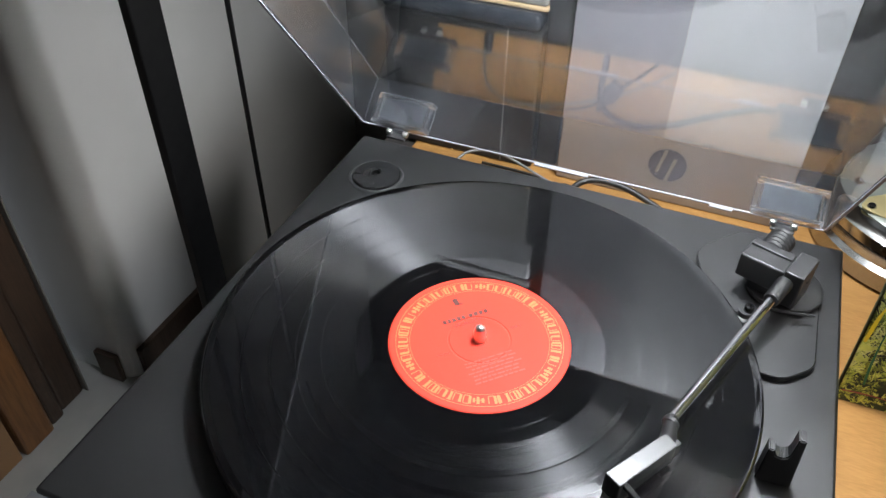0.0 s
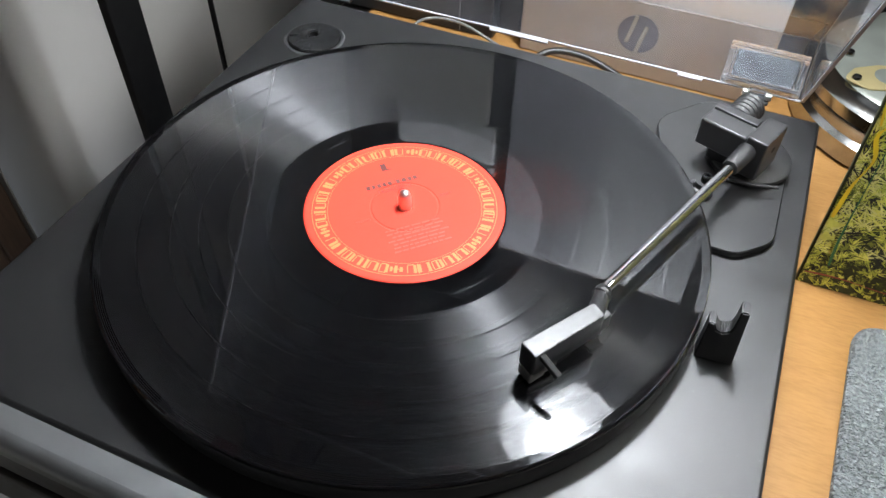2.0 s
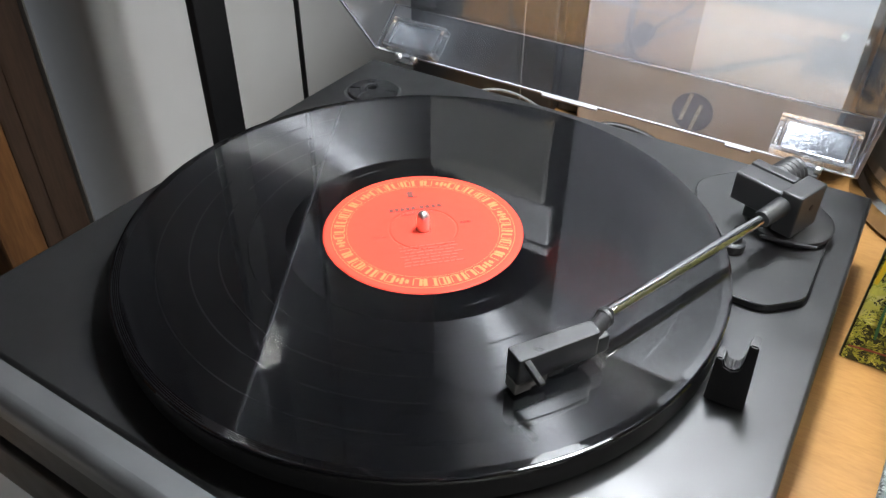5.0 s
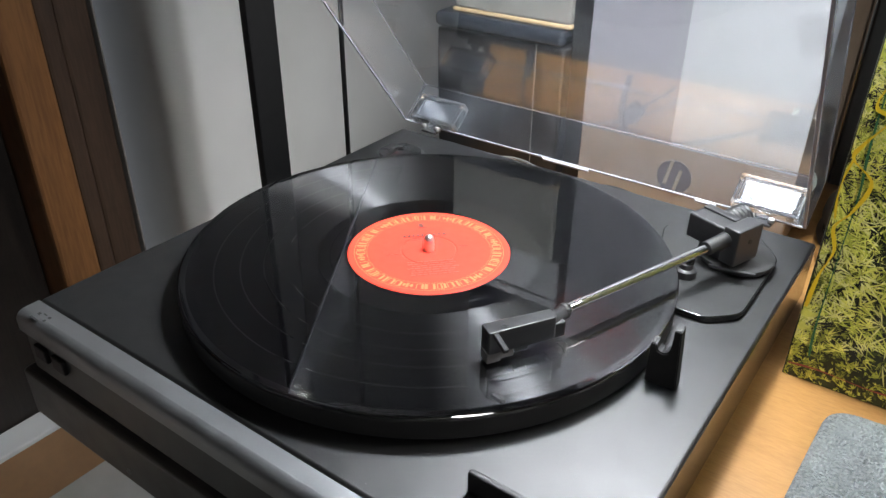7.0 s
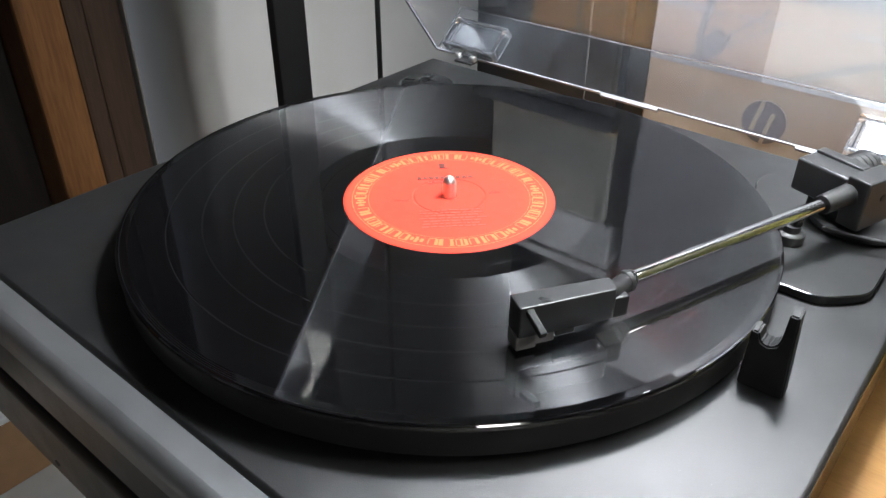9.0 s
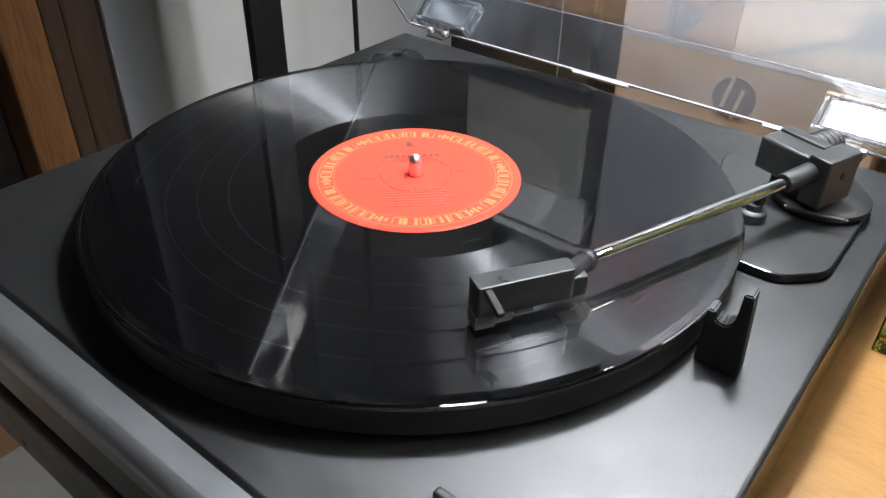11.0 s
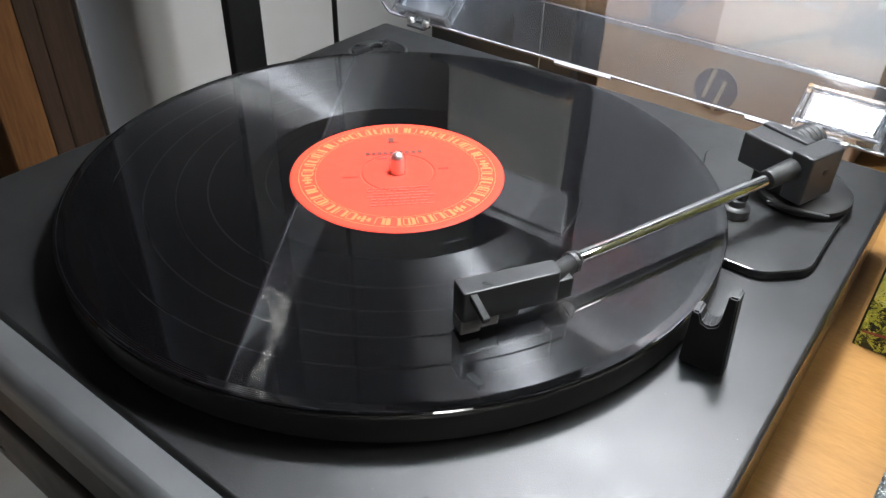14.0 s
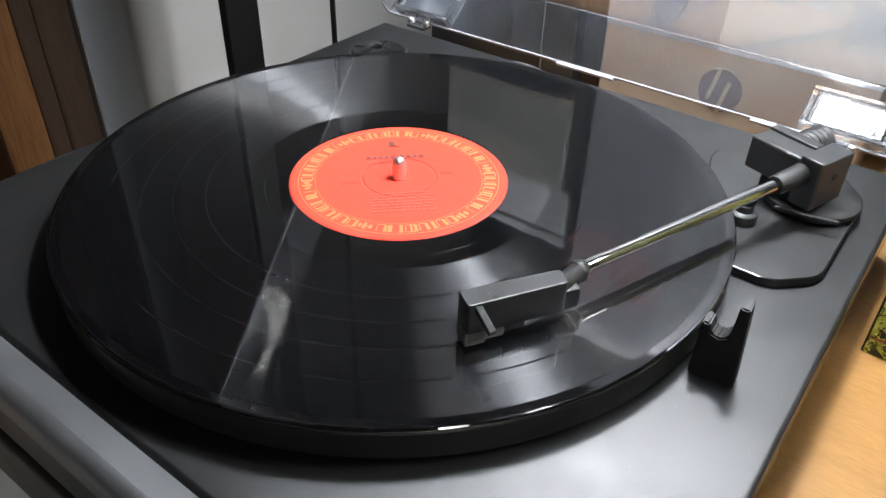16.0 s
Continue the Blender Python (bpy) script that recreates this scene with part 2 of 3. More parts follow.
def part(name, bm, material_, parent=None, label="", at=None, kind=""):
    """Links a bmesh as one mesh object under a thing or a part. at: its pose within the parent."""
    me = bpy.data.meshes.new(name)
    bmesh.ops.recalc_face_normals(bm, faces=bm.faces)
    bm.to_mesh(me)
    bm.free()
    for m in (material_ if isinstance(material_, (list, tuple)) else [material_]):
        me.materials.append(m)
    ob = finish(new(name, me))
    if parent is not None:
        ob.parent = parent
    if at is not None:
        ob.matrix_basis = at
    if material_ in (M_LID, M_DUSTY):
        ob.visible_shadow = False
    return tagged(ob, label, kind=kind)


def slab(x0, x1, y0, y1, z0, z1, bevel=0.0, segments=2, bm=None):
    """A box with rounded edges."""
    out = bm or bmesh.new()
    one = bmesh.new()
    bmesh.ops.create_cube(one, size=1, matrix=Matrix.Translation(((x0 + x1) / 2, (y0 + y1) / 2, (z0 + z1) / 2)) @ Matrix.Diagonal((x1 - x0, y1 - y0, z1 - z0, 1)))
    if bevel:
        bmesh.ops.bevel(one, geom=one.edges[:], offset=bevel, segments=segments, profile=0.5, affect="EDGES")
        one.normal_update()
        for f in one.faces:
            f.smooth = max(abs(c) for c in f.normal) < 0.9995
    return merge(out, one)


def merge(out, one):
    me = bpy.data.meshes.new("joined")
    one.to_mesh(me)
    one.free()
    out.from_mesh(me)
    bpy.data.meshes.remove(me)
    return out


def shifted(bm, m):
    bmesh.ops.transform(bm, matrix=m, verts=bm.verts)
    return bm


def lathe(profile, steps=64, mats=None, closed=False):
    """Turns (radius, height) pairs about the z axis. mats: a material index for each stretch."""
    bm = bmesh.new()
    rings = []
    for r, z in profile:
        if r < 1e-6:
            rings.append([bm.verts.new((0, 0, z))])
        else:
            rings.append([bm.verts.new((r * math.cos(2 * math.pi * k / steps), r * math.sin(2 * math.pi * k / steps), z)) for k in range(steps)])
    for i, (a, b) in enumerate(zip(rings, rings[1:])):
        for k in range(steps):
            j = (k + 1) % steps
            quad = [a[k % len(a)], a[j % len(a)], b[j % len(b)], b[k % len(b)]]
            quad = [v for n, v in enumerate(quad) if v not in quad[:n]]
            if len(quad) > 2:
                f = bm.faces.new(quad)
                f.smooth = True
                if mats:
                    f.material_index = mats[i]
    return bm


def prism(outline, z0, z1, bevel=0.0, segments=2):
    """A flat outline given thickness, with rounded rims."""
    bm = bmesh.new()
    f = bm.faces.new([bm.verts.new((x, y, z0)) for x, y in outline])
    top = bmesh.ops.extrude_face_region(bm, geom=[f])
    bmesh.ops.translate(bm, vec=(0, 0, z1 - z0), verts=[v for v in top["geom"] if isinstance(v, bmesh.types.BMVert)])
    if bevel:
        rim = [e for e in bm.edges if abs(e.verts[0].co.z - e.verts[1].co.z) < 1e-7]
        bmesh.ops.bevel(bm, geom=rim, offset=bevel, segments=segments, profile=0.5, affect="EDGES")
    bm.normal_update()
    for f in bm.faces:
        f.smooth = abs(f.normal.z) < 0.999
    return bm


def rounded(points, radius, steps=6):
    """An outline with its corners rounded."""
    out = []
    n = len(points)
    for i in range(n):
        p, a, b = Vector(points[i]), Vector(points[i - 1]), Vector(points[(i + 1) % n])
        r = radius[i] if isinstance(radius, (list, tuple)) else radius
        u, v = (a - p).normalized(), (b - p).normalized()
        half = u.angle(v) / 2
        d = min(r / math.tan(half), (a - p).length * 0.49, (b - p).length * 0.49)
        s, e = p + u * d, p + v * d
        for k in range(steps + 1):
            t = k / steps
            q = s * (1 - t) ** 2 + p * 2 * t * (1 - t) + e * t * t
            out.append((q.x, q.y))
    return out


def tube(points, radius, sides=10, smooth=True):
    """A round bar along a curve through the points."""
    pts = [Vector(p) for p in points]
    if smooth and len(pts) > 2:
        fine = []
        ext = [pts[0] * 2 - pts[1]] + pts + [pts[-1] * 2 - pts[-2]]
        for i in range(1, len(ext) - 2):
            p0, p1, p2, p3 = ext[i - 1:i + 3]
            for k in range(8):
                t = k / 8
                fine.append(0.5 * ((2 * p1) + (p2 - p0) * t + (2 * p0 - 5 * p1 + 4 * p2 - p3) * t * t + (3 * p1 - p0 - 3 * p2 + p3) * t ** 3))
        pts = fine + [pts[-1]]
    bm = bmesh.new()
    rings = []
    side = Vector((0, 0, 1))
    for i, p in enumerate(pts):
        d = (pts[min(i + 1, len(pts) - 1)] - pts[max(i - 1, 0)]).normalized()
        n = d.cross(side)
        if n.length < 0.05:
            n = d.cross(Vector((1, 0, 0)))
        n.normalize()
        w = n.cross(d)
        r = radius(i / (len(pts) - 1)) if callable(radius) else radius
        rings.append([bm.verts.new(p + (n * math.cos(2 * math.pi * k / sides) + w * math.sin(2 * math.pi * k / sides)) * r) for k in range(sides)])
    for a, b in zip(rings, rings[1:]):
        for k in range(sides):
            bm.faces.new((a[k], a[(k + 1) % sides], b[(k + 1) % sides], b[k])).smooth = True
    bm.faces.new(rings[0][::-1])
    bm.faces.new(rings[-1])
    return bm


def words(text, size, depth=0.00006):
    """Lettering as a thin mesh, centred on its place."""
    cu = bpy.data.curves.new("lettering", "FONT")
    cu.body, cu.size, cu.extrude = text, size, depth
    cu.align_x, cu.align_y = "CENTER", "CENTER"
    ob = new("lettering", cu)
    me = bpy.data.meshes.new_from_object(ob.evaluated_get(bpy.context.evaluated_depsgraph_get()))
    bpy.data.objects.remove(ob)
    bm = bmesh.new()
    bm.from_mesh(me)
    bpy.data.meshes.remove(me)
    return bm


# ---- the room ----
def setting(name, bm, material_, label="", category=""):
    ob = part(name, bm, material_, label=label, kind="structure")
    return tagged(ob, category=category)


WALL_X, WALL_Y, DOOR_X = -0.79, 0.362, -0.86
setting("floor", slab(-1.2, 2.3, -2.2, 1.35, -0.1, 0.0), M_FLOOR, "pale grey tiled floor", "floor")
setting("ceiling", slab(-1.2, 2.3, -2.2, 1.35, 2.5, 2.6), M_CEIL, "unseen ceiling darkened so the record mirrors black", "ceiling")
corner = prism(rounded([(-1.1, WALL_Y), (WALL_X, WALL_Y), (WALL_X, 1.25), (-1.1, 1.25)], [0.001, 0.034, 0.001, 0.001], 10), 0.0, 2.5)
setting("wall_west", corner, M_WALL, "pale grey plastered wall with a rounded corner", "wall")
setting("wall_west_side", slab(DOOR_X - 0.1, DOOR_X, -2.2, -0.75, 0, 2.5), M_WALL, "pale grey painted wall", "wall")
setting("wall_north", slab(-1.1, 2.3, 1.25, 1.35, 0, 2.5), M_DIM, "wall painted darker to stand in for shade", "wall")
setting("wall_east", slab(2.2, 2.3, -2.2, 1.25, 0, 2.5), M_DIM, "wall painted darker to cut bounce light", "wall")
setting("wall_south", slab(-0.96, 2.2, -2.2, -2.1, 0, 2.5), M_DIM, "wall painted darker to cut bounce light", "wall")
setting("baseboard", slab(WALL_X, WALL_X + 0.012, WALL_Y + 0.022, 0.60, 0.0, 0.066, 0.002), M_FRAME, "dark brown wooden skirting board", "skirting")
setting("baseboard_return", slab(DOOR_X, WALL_X - 0.020, WALL_Y - 0.012, WALL_Y - 0.0005, 0.0, 0.066, 0.002), M_FRAME, "dark brown wooden skirting board", "skirting")
door = thing("door_1", (DOOR_X, -0.2, 0), "wooden door darkened for the shaded doorway, in an orange-brown frame with dark mouldings", "door", kind="structure")
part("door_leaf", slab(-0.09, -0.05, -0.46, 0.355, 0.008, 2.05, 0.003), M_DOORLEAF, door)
part("door_casing", slab(-0.1, 0.012, 0.357, 0.420, 0, 2.12, 0.006), M_DOOR, door, "orange-brown casing board")
part("door_moulding", slab(-0.1, 0.004, 0.422, 0.452, 0, 2.12, 0.006), M_FRAME, door, "dark brown moulding")
part("door_moulding", slab(-0.1, -0.004, 0.454, 0.508, 0, 2.12, 0.006), M_FRAME, door, "dark brown moulding")
# Grey strip stands in for the thin highlight on the wall's edge.
part("edge_highlight", slab(-0.1, 0.003, 0.5085, 0.512, 0, 2.12, 0.0012), M_DIM, door, "grey strip for the highlight along the wall edge")
part("door_casing", slab(-0.1, 0.012, -0.549, -0.462, 0, 2.12, 0.006), M_DOOR, door)
part("door_casing", slab(-0.1, 0.012, -0.46, 0.355, 2.052, 2.12, 0.006), M_DOOR, door)
setting("wall_over_door", slab(DOOR_X - 0.1, DOOR_X, -0.75, WALL_Y - 0.001, 2.122, 2.5), M_WALL, "pale grey painted wall", "wall")

# open rack: a flat black upright and a thin rod
rack = thing("rack", (-0.484, 0.303, 0), "black metal rack with a flat upright and a thin rod", "rack")
part("upright", slab(-0.007, 0.006, -0.0225, 0.0225, 0.0, 2.2, 0.002), M_MATTE, rack)
part("rod", shifted(lathe([(0, 0), (0.0036, 0), (0.0036, 2.2), (0, 2.2)], 14), Matrix.Translation((-0.035, 0.18, 0))), M_MATTE, rack)
part("foot_bar", slab(-0.045, 0.01, -0.03, 0.22, 0.0, 0.012, 0.002), M_MATTE, rack)
part("top_bar", slab(-0.045, 0.01, -0.03, 0.22, 2.2, 2.23, 0.002), M_MATTE, rack)

# low board across the foot of the doorway
part("kick_board", slab(-0.045, 0.006, -0.455, 0.352, 0.0, 0.126, 0.003), M_CARDB, door, "tan board across the foot of the door")
part("board_capping", slab(-0.047, 0.009, -0.455, 0.352, 0.1265, 0.138, 0.003), M_PANEL, door, "pale capping strip")

# ---- the desk ----
desk = thing("desk", (0, 0, 0), "desk with a tan wood laminate top and dark edges", "desk")
DX0, DY0 = -0.188, -0.176
# Laminate stops short; the board's dark rim stands in for shade under the deck.
part("desktop", slab(DX0 + 0.03, 1.3, DY0 + 0.03, 0.9, DESK - 0.003, DESK, 0.001), M_DESK, desk)
part("core_board", slab(DX0 - 0.0005, 1.3005, DY0 - 0.0005, 0.9005, DESK - 0.040, DESK - 0.003, 0.003, 3), M_DESKEDGE, desk, "dark brown board edge, with a dark rim for the shade under the deck")
part("edge_screw", lathe([(0, 0.0010), (0.0016, 0.0008), (0.0020, 0.0), (0, -0.0004)], 20), M_CABLEG, desk, "small dull screw head", at=pose(-0.085, DY0 - 0.0005, DESK - 0.030, 90, 0, 0))
part("side_panel", slab(-0.09, -0.07, -0.15, 0.88, 0, DESK - 0.040, 0.001), M_MATTE, desk, "black leg panel")
part("side_panel", slab(1.25, 1.27, -0.15, 0.88, 0, DESK - 0.040, 0.001), M_MATTE, desk, "black leg panel")

# ---- the turntable ----
ZP = -0.016                       # plinth's upper face, below the record's face
XL, XR, YF, YB = -0.168, 0.19, -0.162, 0.185
deck = thing("turntable", (0, 0, Z0), "black belt-drive turntable with its clear dust cover raised", "turntable")
body = slab(XL, XR, YF, YB, -0.058, ZP, 0.0022, 3)
for f in body.faces:
    f.material_index = 1 if abs(f.normal.x) > 0.9 else 0
plinth = part("plinth", body, [M_PLINTH, M_SIDE], deck)
fascia = bmesh.new()
strip = [(YF - 0.0006, ZP - 0.0004), (YF - 0.0098, ZP - 0.0004)]
strip += [(YF - 0.0098 - 0.0062 * math.sin(radians(15 * k)), ZP - 0.0066 + 0.0062 * math.cos(radians(15 * k))) for k in range(1, 7)]
strip += [(YF - 0.016, ZP - 0.013), (YF - 0.0006, ZP - 0.013)]
front = [fascia.verts.new((XL, y, z)) for y, z in strip]
f = fascia.faces.new(front)
ex = bmesh.ops.extrude_face_region(fascia, geom=[f])
bmesh.ops.translate(fascia, vec=(XR - XL, 0, 0), verts=[v for v in ex["geom"] if isinstance(v, bmesh.types.BMVert)])
part("fascia_strip", soften(fascia, 0.3), M_GREY, deck, "satin grey front strip")
part("front_panel", slab(XL, XR, YF - 0.0135, YF - 0.0006, -0.058, ZP - 0.0132, 0.001), M_BLACK, deck)
for bx in (-0.150, -0.132):
    part("button", slab(bx - 0.006, bx + 0.006, YF - 0.0165, YF - 0.0134, -0.044, -0.034, 0.001), M_MATTE, deck)
for bx, by, w, h in ((-0.1545, 0.0, 0.0022, 0.0016), (-0.1505, 0.0014, 0.003, 0.0006), (-0.1455, 0.001, 0.0018, 0.0014), (-0.1455, -0.0022, 0.0016, 0.0014), (-0.1525, -0.0045, 0.0075, 0.0012)):
    part("speed_mark", slab(bx - w / 2, bx + w / 2, YF - 0.008 + by - h / 2, YF - 0.008 + by + h / 2, ZP - 0.0004, ZP - 0.0002), M_MARK, deck)
for fx in (XL + 0.035, XR - 0.035):
    for fy in (YF + 0.03, YB - 0.035):
        part("foot", shifted(lathe([(0, -0.0648), (0.014, -0.0648), (0.015, -0.0635), (0.015, -0.057), (0, -0.057)], 32), Matrix.Translation((fx, fy, 0))), M_RUBBER, deck)
# recessed 45 adapter well
WELL = Vector((-0.133, 0.137, ZP))
part("adapter_well", shifted(lathe([(0.0205, 0.0002), (0.0198, 0.0011), (0.0188, 0.0012), (0.0182, 0.0002)], 64), Matrix.Translation(WELL)), M_BLACK, deck)
# tonearm base plate
plate = rounded([(0.098, 0.142), (0.124, 0.174), (0.150, 0.172), (0.176, 0.140), (0.176, 0.064), (0.160, 0.048), (0.128, 0.048)], [0.02, 0.02, 0.02, 0.02, 0.016, 0.014, 0.004], 8)
plate_bm = prism(plate, ZP, ZP + 0.0044, 0.0007)
for f in plate_bm.faces:
    f.material_index = 0 if f.calc_center_median().z > ZP + 0.0043 else 1
part("arm_plate", plate_bm, [M_PLINTH, M_GLOSS], deck, "raised arm plate with glossy dark edges")
part("cue_lever", slab(0.120, 0.150, -0.1335, -0.1300, ZP, -0.0045, 0.0009), M_MATTE, deck)
# arm rest
rest = bmesh.new()
prof = [(-0.0074, ZP + 0.0008), (0.0090, ZP + 0.0008), (0.0068, 0.0206), (0.0034, 0.0206), (0.0030, 0.0092), (0.0020, 0.0062), (-0.0004, 0.0048), (-0.0030, 0.0056), (-0.0044, 0.0096), (-0.0070, 0.0096)]
ff = rest.faces.new([rest.verts.new((u, -0.005, z)) for u, z in prof])
ex = bmesh.ops.extrude_face_region(rest, geom=[ff])
bmesh.ops.translate(rest, vec=(0, 0.0075, 0), verts=[v for v in ex["geom"] if isinstance(v, bmesh.types.BMVert)])
bmesh.ops.bevel(rest, geom=rest.edges[:], offset=0.0006, segments=2, affect="EDGES")
part("arm_rest", soften(rest, 0.05), M_MATTE, deck, at=pose(0.1592, -0.0135, -0.0008, 0, 0, 4))

# platter and spindle
platter = part("platter", lathe([(0.0, -0.0156), (0.1440, -0.0156), (0.1445, -0.0142), (0.1496, -0.0140), (0.1502, -0.0134), (0.1502, -0.0032), (0.1496, -0.0024), (0.1480, -0.0019), (0.0, -0.0018)], 160), M_PLATTER, deck)
part("spindle", lathe([(0, 0.0108), (0.0013, 0.0105), (0.0024, 0.0096), (0.0030, 0.008), (0.0033, 0.0062), (0.0033, -0.0018)], 32), M_SATIN, deck, "satin steel spindle")

# tonearm
AX = Vector((0.3335, 0.9428, 0)).normalized()
ARM = math.degrees(math.atan2(-AX.x, AX.y))
PIV = Vector((0.1535, 0.1090, 0))
arm = pose(PIV.x, PIV.y, 0, 0, 0, ARM)
tonearm = new("tonearm")
tonearm.parent = deck
tonearm.matrix_basis = arm
part("turning_base", lathe([(0.0, ZP + 0.0044), (0.0222, ZP + 0.0044), (0.0228, ZP + 0.0054), (0.0228, -0.0085), (0.0212, -0.0072), (0.0, -0.0072)], 72), M_MATTE, tonearm, at=pose(-0.0040, 0.0130, 0.0012))
part("bearing_column", slab(-0.022, 0.004, -0.005, 0.010, -0.0075, 0.006, 0.0015), M_MATTE, tonearm)
part("bearing_housing", slab(-0.0288, -0.0022, -0.0100, 0.0098, 0.0025, 0.019, 0.0014, 3), M_BLACK, tonearm)
part("housing_ridge", slab(-0.0280, -0.003, 0.0022, 0.0085, 0.0188, 0.0204, 0.0007), M_BLACK, tonearm)
part("arm_yoke", slab(-0.0022, 0.0090, -0.0105, 0.0132, -0.003, 0.0212, 0.0011, 2), M_BLACK, tonearm)
part("bearing_screw", shifted(lathe([(0, 0.0005), (0.0016, 0.0004), (0.0018, -0.0006), (0, -0.0008)], 20), Matrix.Translation((0.0090, 0.002, 0.0115)) @ pose(0, 0, 0, 0, 90, 0)), M_MATTE, tonearm)
part("arm_collar", tube([(0.0, -0.0282, 0.0122), (0.0, -0.027, 0.0122), (0.0, -0.012, 0.0124), (0.0, -0.006, 0.0126)], lambda t: 0.0041 + 0.0012 * t, 24, False), M_MATTE, tonearm)
part("arm_tube", tube([(0, -0.1405, 0.0121), (0, -0.022, 0.0122)], 0.0028, 24, False), M_CHROME, tonearm, "polished chrome arm tube")
post = lathe([(0, -0.0122), (0.0062, -0.0122), (0.0066, -0.0112), (0.0066, -0.0072), (0.0056, -0.0062), (0.0042, -0.0060), (0.0040, -0.0030), (0, -0.0030)], 28)
part("cue_post", post, M_BLACK, tonearm, at=pose(-0.0105, -0.0285, 0))
part("cue_screw", lathe([(0.0011, 0.0002), (0.0013, 0.0009), (0.0024, 0.0008), (0.0028, 0.0), (0.0028, -0.0032), (0, -0.0032)], 20), M_GLOSS, tonearm, at=pose(-0.0095, -0.0275, 0.0002))
part("cue_slot", slab(-0.0052, 0.0012, -0.0012, 0.0012, -0.0062, -0.0050, 0.0004), M_GLOSS, tonearm, at=pose(-0.0125, -0.0310, 0, 0, 0, 25))
part("cue_bar", tube([(-0.003, -0.0170, -0.0045), (0.009, -0.0110, -0.0045), (0.0205, -0.0035, -0.0046)], 0.0009, 10), M_HEAD, tonearm)
weight = lathe([(0, -0.013), (0.0075, -0.013), (0.0085, -0.012)] + [(0.0085 if k % 2 else 0.0078, -0.0105 + 0.0019 * k) for k in range(10)] + [(0.0085, 0.0085), (0.0078, 0.0095), (0, 0.0095)], 40)
part("counterweight", shifted(weight, pose(-0.0195, 0.0225, 0.0068, 90, 0, 0)), M_MATTE, tonearm, "ribbed black counterweight")

# headshell, set at its offset angle to the tube
h0, h1 = Vector((0.0884, -0.0726, 0)), Vector((0.1075, -0.0405, 0))
HD = (h1 - h0).normalized()
HA = math.degrees(math.atan2(-HD.x, HD.y))
head = new("headshell")
head.parent = deck
head.matrix_basis = pose(h0.x, h0.y, 0, 0, 0, HA)
shell = prism(rounded([(-0.0046, 0.0), (0.0046, 0.0), (0.0050, 0.0375), (-0.0030, 0.0385)], [0.0012, 0.0012, 0.002, 0.002]), 0.0075, 0.0206, 0.0006)
part("shell", shell, M_HEAD, head, "fine-textured black headshell")
neck = tube([(0.0, 0.034, 0.0150), (-0.0020, 0.040, 0.0142), (-0.0062, 0.0468, 0.0130), (-0.0100, 0.0525, 0.0122)], lambda t: 0.0043 - 0.0010 * t, 20)
part("neck", neck, M_HEAD, head)
part("locking_ring", shifted(lathe([(0.0037, -0.0014), (0.0043, -0.0009), (0.0043, 0.0009), (0.0037, 0.0014)], 32), pose(-0.0080, 0.0495, 0.0125, 90, 0, 15)), M_BLACK, head)
part("finger_lift", slab(0, 0.0115, -0.0014, 0.0014, -0.0014, 0.0012, 0.0005), M_LIFT, head, at=pose(0.0035, 0.0036, 0.0190, 0, 17, 4))
part("connector_block", slab(-0.0046, 0.0036, 0.0365, 0.0440, 0.0062, 0.0152, 0.001), M_MATTE, head)
part("cartridge", slab(-0.0038, 0.0040, -0.0003, 0.0145, 0.0028, 0.0076, 0.0008), M_CART, head, "dark grey phono cartridge")
part("stylus_guard", slab(-0.0036, 0.0040, -0.0004, 0.0075, 0.0016, 0.0078, 0.0006), M_CART, head)
part("cartridge_tail", slab(-0.0028, 0.0046, 0.0145, 0.022, 0.0052, 0.0078, 0.0005), M_MATTE, head)
part("stylus", tube([(0.0, 0.0030, 0.0020), (0.0, -0.0004, 0.0002)], 0.0003, 6, False), M_STEEL, head)

# ---- the dust cover, open at 51 degrees about its rear lower edge, sheared to fit the camera's view ----
OPEN = 51.0
LIDW0, LIDW1, LIDD, LIDH, LT = -0.1787, 0.1790, 0.347, 0.0415, 0.0028
LID_SHEAR = Matrix(((1, -0.026, 0, 0), (0, 1, 0, 0), (0, 0, 1, 0), (0, 0, 0, 1)))
lid = thing("dust_cover", (0, 0.2015, Z0 - 0.0155), "clear acrylic dust cover held open on its hinges", "dust cover")
lid.matrix_world = pose(0, 0.2015, Z0 - 0.0155, -OPEN, 0, 0)
shell = bmesh.new()
slab(LIDW0, LIDW1, -LIDD, 0, LIDH - LT, LIDH, 0.0006, 2, shell)
shifted(shell, LID_SHEAR)
part("top_panel", shell, M_LID, lid)
part("side_wall", shifted(slab(LIDW0, LIDW0 + LT, -LIDD, 0, 0, LIDH - LT, 0.0006), LID_SHEAR), M_LID, lid)
part("side_wall", shifted(slab(LIDW1 - LT, LIDW1, -LIDD, 0, 0, LIDH - LT, 0.0006), LID_SHEAR), M_LID, lid)
part("front_wall", shifted(slab(LIDW0 + LT, LIDW1 - LT, -LIDD, -LIDD + LT, 0, LIDH - LT, 0.0006), LID_SHEAR), M_LID, lid)
part("rear_wall", slab(LIDW0 + LT, LIDW1 - LT, -LT, 0, 0.0, LIDH - LT - 0.0004, 0.0006), M_DUSTY, lid, "dusty clear rear wall", at=pose(0, 0, 0, 4.0, 0, 0))
for x0, x1 in ((-0.03, 0.012), (0.1, 0.116)):
    part("edge_tab", slab(x0, x1, -LT, 0, -0.0030, -0.0012, 0.0003), M_EDGE, lid)
